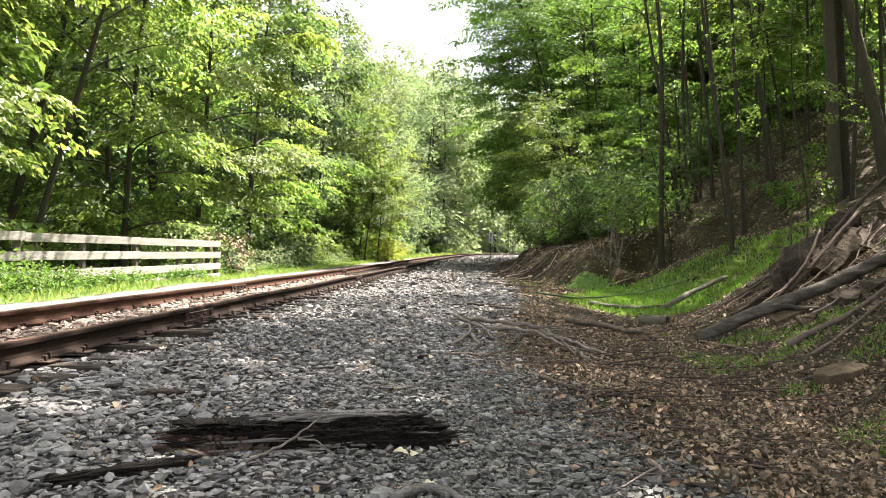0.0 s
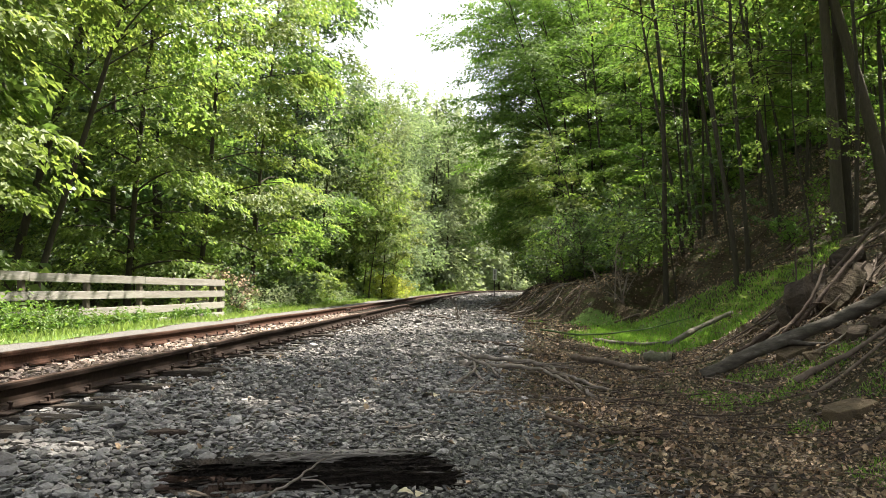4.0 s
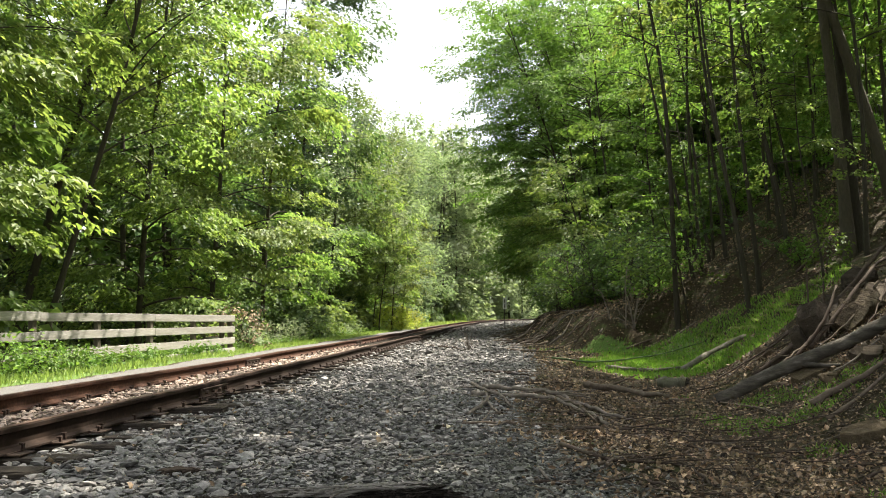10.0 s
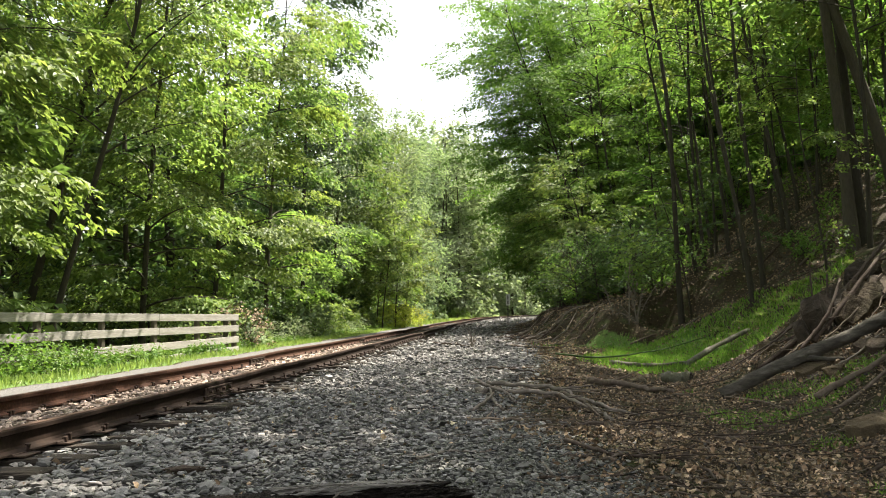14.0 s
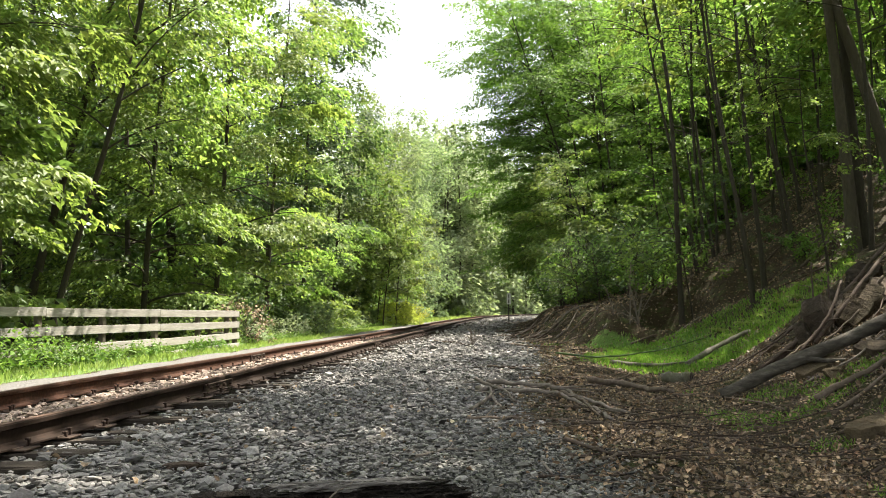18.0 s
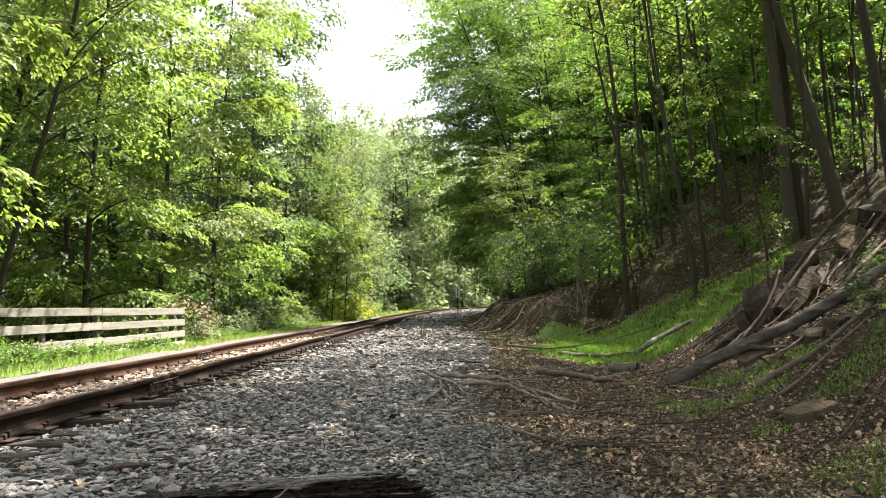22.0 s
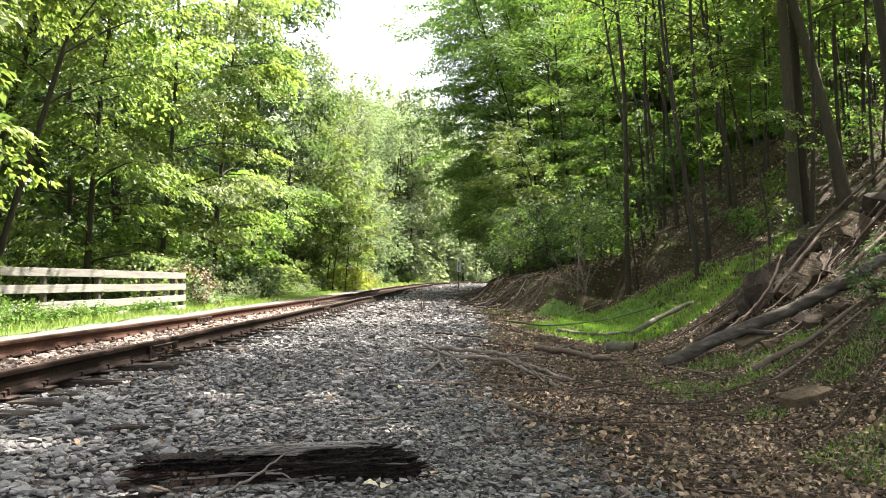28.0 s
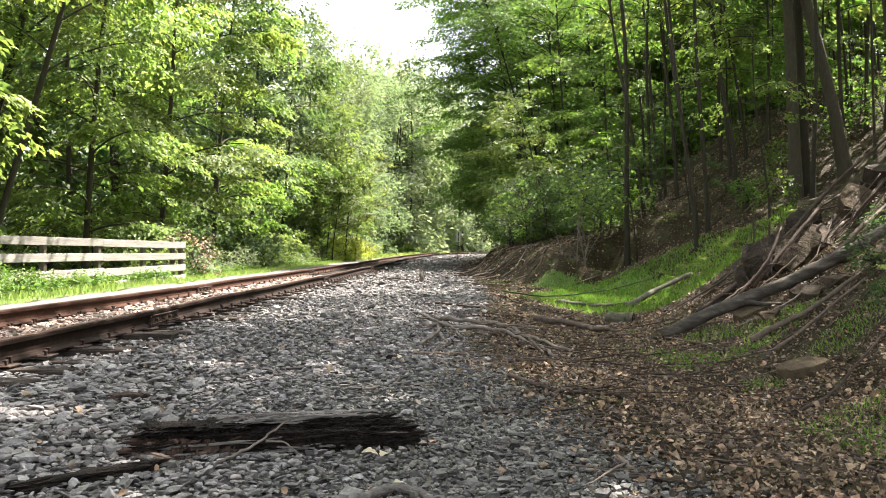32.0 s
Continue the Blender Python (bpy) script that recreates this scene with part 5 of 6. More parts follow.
for k, (line, r0, r1, mat, label, forks) in enumerate((
        ([(0.37, 10.54), (0.43, 9.9), (0.61, 10.6), (0.79, 9.91), (1.27, 9.5), (1.31, 9.17), (1.47, 8.39), (1.43, 7.34)], 0.034, 0.016, STICK_PALE, PALE_L, 3),
        ([(0.53, 11.02, 0.04), (0.73, 10.77, 0.05), (1.06, 10.09, 0.05), (1.39, 9.72, 0.04), (1.40, 9.36), (1.57, 8.94), (1.73, 8.52), (1.9, 8.37)], 0.032, 0.014, STICK_PALE, PALE_L, 3),
        ([(0.40, 11.6, 0.05), (0.45, 10.59, 0.07), (0.65, 9.58, 0.04), (0.70, 8.8)], 0.026, 0.012, STICK_PALE, PALE_L, 3),
        ([(0.24, 8.2), (0.45, 9.02, 0.03), (0.52, 9.5, 0.04)], 0.018, 0.014, STICK_PALE, PALE_L, 1),
        ([(0.50, 10.01, 0.05), (0.48, 8.75, 0.02), (0.55, 8.35)], 0.018, 0.012, STICK_PALE, PALE_L, 1),
        ([(1.29, 9.51, 0.03), (1.45, 8.97, 0.02), (1.39, 7.7)], 0.024, 0.012, STICK, PALE_L, 3),
        ([(2.01, 11.94), (2.35, 12.12), (2.69, 11.89), (2.89, 11.55), (2.99, 11.13)], 0.048, 0.026, STICK, "thick brown branch half sunk in leaves", 3),
        ([(2.99, 11.13), (3.23, 10.88), (3.49, 10.16), (3.60, 9.57), (3.57, 8.88)], 0.018, 0.010, STICK, "long thin brown branch in the ditch", 2),
        ([(0.17, 7.69), (0.39, 7.74), (0.71, 7.77), (1.10, 7.48), (1.28, 7.31)], 0.014, 0.010, STICK, "thin brown stick across the gravel's edge", 3),
        ([(1.05, 7.2), (1.29, 7.14), (1.65, 7.25), (1.86, 7.03), (1.98, 6.88), (2.23, 7.17)], 0.021, 0.010, STICK_DARK, DARK_L, 4),
        ([(0.85, 6.12), (0.97, 5.67), (1.14, 5.45), (1.34, 5.44), (1.57, 5.53)], 0.019, 0.007, STICK_DARK, "crooked brown stick at the gravel's edge", 4),
        ([(1.77, 6.19), (1.98, 6.46), (2.08, 6.4), (1.95, 5.65)], 0.010, 0.006, STICK_PALE, "thin pale bent twig on leaves", 2),
        ([(2.27, 6.89), (2.51, 6.82), (2.69, 6.57)], 0.018, 0.009, STICK_DARK, DARK_L, 3),
        ([(2.23, 7.17), (1.89, 6.44), (1.59, 5.8)], 0.014, 0.007, STICK_DARK, DARK_L, 3),
        ([(0.46, 4.96), (0.77, 5.01), (1.08, 5.05)], 0.009, 0.006, STICK_DARK, "thin dark stick at the gravel's edge", 1),
        ([(1.55, 4.83), (1.70, 4.61), (1.89, 4.6)], 0.010, 0.006, STICK_DARK, DARK_L, 2),
        ([(1.90, 4.65), (1.80, 4.35)], 0.019, 0.015, STICK, "short stub of branch in litter", 0),
        ([(1.06, 3.91), (1.06, 3.6)], 0.016, 0.012, STICK_PALE, "short pale stub of branch in litter", 0),
        ([(0.89, 3.61), (1.08, 3.55), (1.24, 3.48)], 0.011, 0.006, STICK_DARK, DARK_L, 1),
        ([(0.78, 5.54), (0.86, 5.48), (0.96, 5.58)], 0.014, 0.010, STICK_DARK, "short broken stick at the gravel's edge", 0),
        ([(0.72, 14.69), (1.08, 13.97), (1.36, 13.25)], 0.024, 0.013, STICK_DARK, "dark stick on the gravel", 1),
        ([(0.59, 5.34), (0.61, 5.03)], 0.012, 0.009, STICK_PALE, "short pale stub on gravel", 0),
        ([(1.04, 5.75), (1.16, 6.1), (1.38, 6.6)], 0.011, 0.006, STICK_DARK, DARK_L, 2),
        ([(2.89, 6.61), (3.27, 6.69), (3.59, 6.76)], 0.012, 0.008, STICK_DARK, "thin dark stick beside a flat rock", 2),
        ([(3.40, 7.37), (3.58, 7.32), (3.80, 7.15)], 0.016, 0.010, STICK_DARK, "thin dark stick beside a flat rock", 1),
        ([(1.6, 8.0), (1.75, 7.4), (2.2, 7.3), (2.66, 7.2)], 0.016, 0.007, STICK_DARK, DARK_L, 4),
        ([(0.5, 7.3), (0.9, 7.0), (1.5, 6.8), (2.0, 6.6)], 0.011, 0.006, STICK, "thin brown stick on leaves", 4),
        ([(1.1, 8.6), (1.7, 8.2), (2.4, 7.9)], 0.018, 0.008, STICK_DARK, DARK_L, 4),
        ([(2.9, 5.9), (3.4, 6.3), (4.3, 7.0)], 0.014, 0.008, STICK_DARK, "thin dark stick at the foot of the bank", 2),
        ([(2.16, 18.6), (2.25, 15.5), (2.35, 13.4)], 0.020, 0.010, STICK_DARK, "long thin stick along the ditch", 3),
        ([(0.35, 14.6), (0.9, 14.9), (1.4, 14.3)], 0.016, 0.008, STICK_DARK, "dark stick on the gravel", 1),
        ([(-0.45, 26.2), (0.1, 25.0), (0.66, 23.4)], 0.03, 0.012, STICK_DARK, "dark dead branch with upright twigs by the rail", 7),
        ([(-0.23, 5.72), (0.02, 6.0), (0.17, 5.86), (0.28, 5.93)], 0.010, 0.006, STICK_PALE, "thin pale twig on gravel", 1))):
    make_stick("fallen_branch", line, r0, r1, mat, label, SG, forks=forks + 1, seed=200 + k, lift=1.7, knob=0.26)
for i in range(66):
    y = 3.8 + 0.138 * i + rg.uniform(-0.2, 0.2)
    x = float(gravel_edge(y)) + rg.uniform(-0.2, 2.1)
    a, ln = rg.gauss(-0.4, 0.9), rg.uniform(0.35, 1.5)
    mid = rg.uniform(-0.28, 0.28) * ln
    make_stick("fallen_branch", [(x, y), (x + math.cos(a) * ln / 2 - math.sin(a) * mid, y + math.sin(a) * ln / 2 + math.cos(a) * mid), (x + math.cos(a) * ln, y + math.sin(a) * ln)], rg.uniform(0.005, 0.014), 0.003, (STICK_PALE, STICK, STICK_DARK, STICK_DARK, STICK_DARK)[i % 5], "thin dead stick in the leaf litter", SG, forks=rg.randint(1, 3), seed=300 + i, sides=5, lift=2.4, knob=0.5)
for i in range(18):
    y = 24 + 2.3 * i
    x = float(gravel_edge(y)) - 0.6 + rg.uniform(-0.6, 0.9)
    make_stick("fallen_branch", [(x, y), (x + rg.uniform(0.5, 1.2), y - rg.uniform(0.3, 1.4)), (x + rg.uniform(1.2, 2.2), y - rg.uniform(1, 2.4))], 0.035, 0.012, STICK, "dark dead branch at the edge of the ballast", SG, forks=3, seed=40 + i)
BK = "fallen timber on the bank"
make_stick("fallen_log", [(3.4, 10.45, -0.04), (4.0, 10.4, 0.11), (4.78, 10.3, 0.12), (5.32, 10.2, 0.08), (6.06, 10.2, 0.05), (6.74, 10.2, 0.08)], 0.085, 0.072, LOG_BARK, "grey-brown fallen tree trunk leaning on the bank", BK, seed=21, sides=16, knob=0.07, category="log", forks=2)
make_stick("fallen_branch", [(3.89, 8.9), (4.12, 8.85, 0.03), (4.4, 8.7, 0.02), (5.0, 8.7)], 0.040, 0.024, STICK, "thick brown branch on the bank", BK, forks=1, seed=22)
make_stick("fallen_branch", [(3.7, 8.11), (4.0, 8.11, 0.03), (4.9, 8.4)], 0.024, 0.014, STICK, "brown branch lying down the bank", BK, forks=1, seed=23)
POLE_L = "dead grey pole leaning up the rocky bank"
for k, (line, r0, r1, mat) in enumerate((
        ([(4.49, 11.5, 0.0), (5.23, 12.0, 0.13), (6.13, 12.6, 0.43), (7.42, 13.6, 0.6), (9.04, 14.8, 0.7)], 0.045, 0.024, STICK_DARK),
        ([(4.19, 11.3, 0.06), (5.23, 11.9, 0.13), (5.76, 12.3, 0.28)], 0.030, 0.018, STICK_DARK),
        ([(5.0, 11.35, 0.06), (5.84, 11.8, 0.40), (6.5, 12.4, 0.59), (7.39, 13.2, 0.33)], 0.034, 0.020, STICK_DARK),
        ([(4.75, 11.3, 0.02), (5.3, 11.5, 0.3), (5.62, 11.8, 0.62)], 0.028, 0.016, STICK_DARK),
        ([(5.32, 12.0, 0.0), (5.34, 12.1, 0.5), (5.38, 12.2, 1.05)], 0.018, 0.010, STICK_DARK),
        ([(5.6, 12.2, 0.0), (5.67, 12.3, 0.75)], 0.020, 0.014, STICK_DARK))):
    make_stick("dead_pole", line, r0, r1, mat, POLE_L, BK, forks=2, seed=70 + k, knob=0.15, lift=0.6)
# roots and thin poles strewn down the slope
for i in range(34):
    x, y = 5.2 + rg.uniform(0, 2.2), 11.4 + rg.uniform(0, 2.2)
    ln, a = rg.uniform(0.7, 1.9), math.pi + rg.gauss(0.5, 0.35)
    top = rg.uniform(0.08, 0.34)
    q = [(x + math.cos(a) * ln * w + rg.uniform(-0.06, 0.06), y + math.sin(a) * ln * w + rg.uniform(-0.06, 0.06), top * (1 - w)) for w in (0, 0.35, 0.7, 1)]
    make_stick("dead_root", q, rg.uniform(0.010, 0.026), 0.006, (STICK_DARK, STICK_DARK, STICK, STICK_DARK)[i % 4], "thin dead root trailing down the rocky bank", "roots on the earth bank", forks=2, seed=400 + i, sides=5, knob=0.4, lift=1.0, category="root")
make_stick("fallen_branch", [(5.4, 10.2, 0.1), (6.1, 10.6, 0.25), (7.0, 11.4, 0.1)], 0.04, 0.02, STICK, "dead branch lying up the bank", BK, forks=3, seed=27)
make_stick("fallen_branch", [(4.2, 9.9), (4.7, 9.7, 0.05), (5.2, 9.8, 0.1)], 0.016, 0.008, STICK_PALE, "thin pale root on the bank", BK, forks=3, seed=28)
make_stick("fallen_pole", [(2.3, 17.6, 0.10), (2.75, 15.8, 0.12), (3.46, 16.7, 0.16), (5.1, 19.6, 0.2), (6.1, 19.6, 0.2)], 0.020, 0.013, LEAF_DARK, "thin green sapling stem bent over the ditch grass", BK, seed=29)
for i in range(34):
    y = 25.2 + 15 * ((i * 0.618) % 1.0)
    x = float(toe_x(y)) + rg.uniform(-0.5, 1.7)
    ln, a = rg.uniform(0.8, 2.2), math.pi + rg.gauss(0.3, 0.85)
    q = [(x + math.cos(a) * ln * w + rg.uniform(-0.08, 0.08), y + math.sin(a) * ln * w + rg.uniform(-0.08, 0.08), rg.uniform(0, 0.14) * (1 - w)) for w in (0, 0.35, 0.7, 1)]
    make_stick("fallen_branch", q, rg.uniform(0.016, 0.040), 0.010, (STICK_DARK, STICK, STICK_DARK, STICK_PALE)[i % 4] if i % 3 else STICK_DARK, "dead branch strewn down the bare earth spur", SG, forks=2, seed=600 + i, sides=5, knob=0.3)
for k, (x, y, dx, h) in enumerate(((5.4, 24.5, 0.10, 1.75), (5.05, 25.0, -0.35, 1.15), (5.75, 25.2, 0.25, 1.0))):
    make_stick("dead_sapling", [(x, y, -0.05), (x + dx * 0.3, y, h * 0.4), (x + dx * 0.6, y + 0.05, h * 0.75), (x + dx, y, h)], 0.022, 0.008, STICK_PALE, "bare dead sapling before the earth hollow", "saplings on the bank", forks=5, seed=680 + k, sides=5, knob=0.2, category="sapling")
stub = make_stick("ditch_log", [(3.40, 13.2, 0.0), (3.56, 13.1, 0.0), (3.74, 13.0, 0.0)], 0.085, 0.105, MOSSY, "short mossy grey log with a dark rotten end in the ditch", BK, seed=33, sides=14, knob=0.14, category="log", lift=0.9)
cut = bmesh.new()
bmesh.ops.create_cone(cut, cap_ends=True, segments=14, radius1=0.104, radius2=0.096, depth=0.012, matrix=pose(0.384, -0.202, 0.0, 0, 90, -28))
part("rotten_end", cut, OLD_WOOD, stub, "dark rotten end grain")
make_stick("ditch_log", [(3.14, 16.0, 0.03), (3.57, 16.2, 0.03), (4.3, 16.7, 0.03), (4.9, 17.2, 0.03)], 0.045, 0.034, MOSSY, "pale broken log in the ditch grass", BK, forks=1, seed=30, category="log")
make_stick("ditch_log", [(4.7, 16.6, -0.02), (5.6, 17.5), (6.6, 18.2, 0.0)], 0.062, 0.05, MOSSY, "straight pale grey mossy log rising up the bank", BK, seed=31, knob=0.04, category="log", straight=True)
for i in range(34):
    y = 20 + 0.55 * i
    x = 0.37 * y + rg.uniform(-2.4, 2.6)
    make_stick("fallen_branch", [(x, y), (x + rg.uniform(0.6, 1.4), y + rg.uniform(-1, 1)), (x + rg.uniform(1.6, 2.6), y + rg.uniform(-1.5, 1.5))], rg.uniform(0.014, 0.045), 0.010, STICK_DARK if i % 3 else STICK, "dead branch lying on the wooded bank", BK, forks=2, seed=60 + i)


def slab(rng, c, L, w, h, bend=0.01, blunt=False):
    """A long splinter of wood along x, with a torn outline: places and quads."""
    n = 12
    s = np.linspace(-0.5, 0.5, n)
    end = np.clip((0.5 - np.abs(s)) * rng.uniform(12, 40), 0.25, 1)
    if blunt:
        end = np.maximum(end, 0.86)
    ring = np.array([(-1, -1), (-0.1, -1.1), (1, -0.9), (1.05, 0.2), (0.9, 1), (-0.2, 1.1), (-1, 0.85), (-1.05, -0.2)], float)
    v = np.empty((n, 8, 3))
    ph = rng.uniform(0, 6.3, 2)
    for i in range(n):
        k = ring * end[i] * rng.uniform(0.78, 1.1, (8, 1))
        v[i, :, 0] = c[0] + s[i] * L + rng.normal(0, 0.006 + 0.012 * (end[i] < 0.7), 8)
        v[i, :, 1] = c[1] + k[:, 0] * w / 2 + bend * math.sin(s[i] * 5 + ph[0])
        v[i, :, 2] = c[2] + k[:, 1] * h / 2 + bend * math.sin(s[i] * 4 + ph[1])
    i, j = np.meshgrid(np.arange(n - 1), np.arange(8), indexing="ij")
    f = np.stack([i * 8 + j, i * 8 + (j + 1) % 8, (i + 1) * 8 + (j + 1) % 8, (i + 1) * 8 + j], -1).reshape(-1, 4)
    return v.reshape(-1, 3), f


def torn_block(rng, x0, x1, yc, zc, w, h, rough=0.13, n=52, m=24):
    """A baulk of rotten wood along x: ridges along the grain and ends torn fibre by fibre."""
    th = np.linspace(0, 2 * np.pi, m, endpoint=False)
    cy, cz = np.sign(np.cos(th)) * np.abs(np.cos(th)) ** 0.55, np.sign(np.sin(th)) * np.abs(np.sin(th)) ** 0.55
    ridge = rng.normal(0, 1, (n + 10, m))
    ridge = np.stack([ridge[i:i + 6].mean(0) for i in range(n)]) * 2.2 + rng.normal(0, 0.7, m)
    k = 1 + rough * ridge + 0.6 * rough * rng.normal(0, 1, (n, m))
    s = np.linspace(0, 1, n)[:, None]
    tear0, tear1 = rng.uniform(-0.02, 0.10, m), rng.uniform(-0.02, 0.12, m)
    k *= 1 - 0.16 * (np.exp(-s * 26) + np.exp(-(1 - s) * 26))
    v = np.stack([x0 + (x1 - x0) * s + tear0 * (1 - s) ** 5 - tear1 * s ** 5 + np.zeros((n, m)), yc + cy * k * w / 2, zc + cz * k * h / 2], -1).reshape(-1, 3)
    i, j = np.meshgrid(np.arange(n - 1), np.arange(m), indexing="ij")
    f = np.stack([i * m + j, i * m + (j + 1) % m, (i + 1) * m + (j + 1) % m, (i + 1) * m + j], -1).reshape(-1, 4).tolist()
    e = len(v)
    v = np.vstack([v, [(x0 + 0.07, yc, zc), (x1 - 0.08, yc, zc)]])
    f += [(e, (q + 2) % m, q + 1, q) for q in range(0, m, 2)] + [(e + 1, (n - 1) * m + q, (n - 1) * m + q + 1, (n - 1) * m + (q + 2) % m) for q in range(0, m, 2)]
    return v, f


def make_log():
    """A rotten piece of old tie, split into long slabs along its grain."""
    log = tagged(new("rotten_timber"), "splintered black rotten railroad timber lying on gravel", "log")
    a, b = Vector((-1.26, 3.98, 0)), Vector((0.125, 4.28, 0))
    ang = math.atan2(b.y - a.y, b.x - a.x)
    ln = (b - a).length
    log.matrix_world = pose(*((a + b) / 2)[:2], land1(*((a + b) / 2)[:2]) - 0.012, 2, 0.3, math.degrees(ang))
    rng = np.random.default_rng(81)
    e = ln / 2

    def block(name, mat, label, *dims, **kw):
        put(name, mesh_of(name, *torn_block(rng, *dims, **kw), mat), log, label)
    block("timber_core", OLD_WOOD, "black rotten heart of the timber", -e + 0.40, e, 0.0, 0.065, 0.20, 0.13)
    block("timber_end", RED_WOOD, "reddish crumbling end of the timber", -e, -e + 0.60, -0.01, 0.060, 0.20, 0.12, rough=0.13)
    block("timber_slab", OLD_WOOD, "black torn upper slab", -e + 0.02, -e + 0.66, 0.02, 0.140, 0.17, 0.045, rough=0.15)
    block("timber_slab", OLD_WOOD, "black torn upper slab", -e + 0.42, e - 0.10, 0.03, 0.135, 0.14, 0.055, rough=0.15)
    block("timber_slab", BLEACHED, "bleached grey upper face", -e + 0.40, e - 0.22, 0.055, 0.168, 0.07, 0.030, rough=0.18)
    block("timber_slab", OLD_WOOD, "black torn front slab", -e + 0.52, e - 0.03, -0.088, 0.060, 0.05, 0.09, rough=0.2)
    block("timber_slab", OLD_WOOD, "black torn front slab", -e + 0.30, e - 0.35, -0.080, 0.108, 0.05, 0.035, rough=0.2)
    for m in range(40):
        top = m < 11
        L = rng.uniform(0.18, 0.6)
        if top:
            c = rng.uniform(-e + 0.45, e - 0.75) + L / 2
            at = (min(c, e - 0.25), rng.uniform(-0.04, 0.08), 0.178 + rng.uniform(-0.012, 0.004))
        else:
            c = rng.uniform(-0.5, 0.5) * (2 * e - L)
            at = (c, -0.106 + rng.uniform(-0.008, 0.012), rng.uniform(0.025, 0.115))
        mat = BLEACHED if top or m % 3 == 0 else OLD_WOOD
        put("splinter", mesh_of("splinter", *slab(rng, at, L, rng.uniform(0.008, 0.022), rng.uniform(0.006, 0.014)), mat), log, "bleached grey splinter" if mat is BLEACHED else "")
    for m in range(12):
        side = 1 if m % 2 else -1
        L = rng.uniform(0.10, 0.22)
        put("splinter", mesh_of("splinter", *slab(rng, (side * (e - L * 0.3), rng.uniform(-0.08, 0.08), rng.uniform(0.03, 0.10)), L, rng.uniform(0.012, 0.03), rng.uniform(0.008, 0.018)), OLD_WOOD if side > 0 else RED_WOOD), log)


make_log()


def make_chip(a, b, w, h, count, mat, label, seed):
    chip = tagged(new("wood_chip"), label, "wood chip", "wood chips on the gravel")
    mid = ((a[0] + b[0]) / 2, (a[1] + b[1]) / 2)
    ln = math.hypot(b[0] - a[0], b[1] - a[1])
    chip.matrix_world = pose(*mid, land1(*mid) + 0.012, 4, 1, math.degrees(math.atan2(b[1] - a[1], b[0] - a[0])))
    rng = np.random.default_rng(seed)
    put("chip_core", mesh_of("chip_core", *torn_block(rng, -ln / 2, ln / 2, 0, h * 0.45, w, h, rough=0.24, n=24, m=12), mat), chip)
    for m in range(count):
        L = ln * rng.uniform(0.55, 1.0)
        put("splinter", mesh_of("splinter", *slab(rng, (rng.uniform(-0.5, 0.5) * (ln - L), rng.uniform(-0.5, 0.5) * w, rng.uniform(0.1, 0.8) * h), L, w * 0.5, h * 0.5, 0.006), mat), chip)


make_chip((-1.46, 3.24), (-0.99, 3.70), 0.055, 0.032, 7, OLD_WOOD, "black splintered piece of rotten timber on gravel", 5)
make_chip((-1.32, 4.0), (-1.00, 3.80), 0.04, 0.02, 3, STICK, "brown strip of bark on gravel", 6)
make_chip((-1.74, 5.12), (-1.50, 5.2), 0.06, 0.03, 5, STICK_DARK, "dark brown broken bark on gravel", 7)
make_stick("fallen_branch", [(-0.81, 3.76, 0.01), (-0.72, 3.83, 0.05), (-0.63, 3.89, 0.08), (-0.57, 3.95, 0.13), (-0.47, 4.21, 0.17)], 0.008, 0.004, STICK_PALE, "thin crooked grey twig leaning across the rotten timber", SG, forks=1, seed=35, knob=0.35)
make_stick("fallen_branch", [(-0.60, 3.90, 0.09), (-0.51, 3.88, 0.09), (-0.44, 3.86, 0.03)], 0.005, 0.003, STICK_PALE, "thin curved grey twig beside the rotten timber", SG, seed=36)
make_stick("fallen_branch", [(-0.14, 3.24, 0.0), (-0.01, 3.36, 0.02), (0.10, 3.28, 0.02), (0.20, 3.14, 0.0)], 0.022, 0.012, BLEACHED, "bleached curved stub of wood on gravel", SG, seed=37, sides=8)


for i in range(64):
    y = 22.5 + 0.75 * i
    x = float(toe_x(y)) - 0.3 + rg.uniform(0, 1.2)
    dx = rg.uniform(0.5, 1.5)
    make_stick("dead_root", [(x, y), (x + dx * 0.5, y + rg.uniform(-0.3, 0.6), 0.04), (x + dx, y + rg.uniform(-0.2, 1.4), 0.08)], rg.uniform(0.018, 0.04) * (1 if y < 40 else 1.5), 0.010, STICK if i % 3 else STICK_PALE, "dead root on the bare earth bank", "roots on the earth bank", forks=2, seed=140 + i, sides=5, category="root")


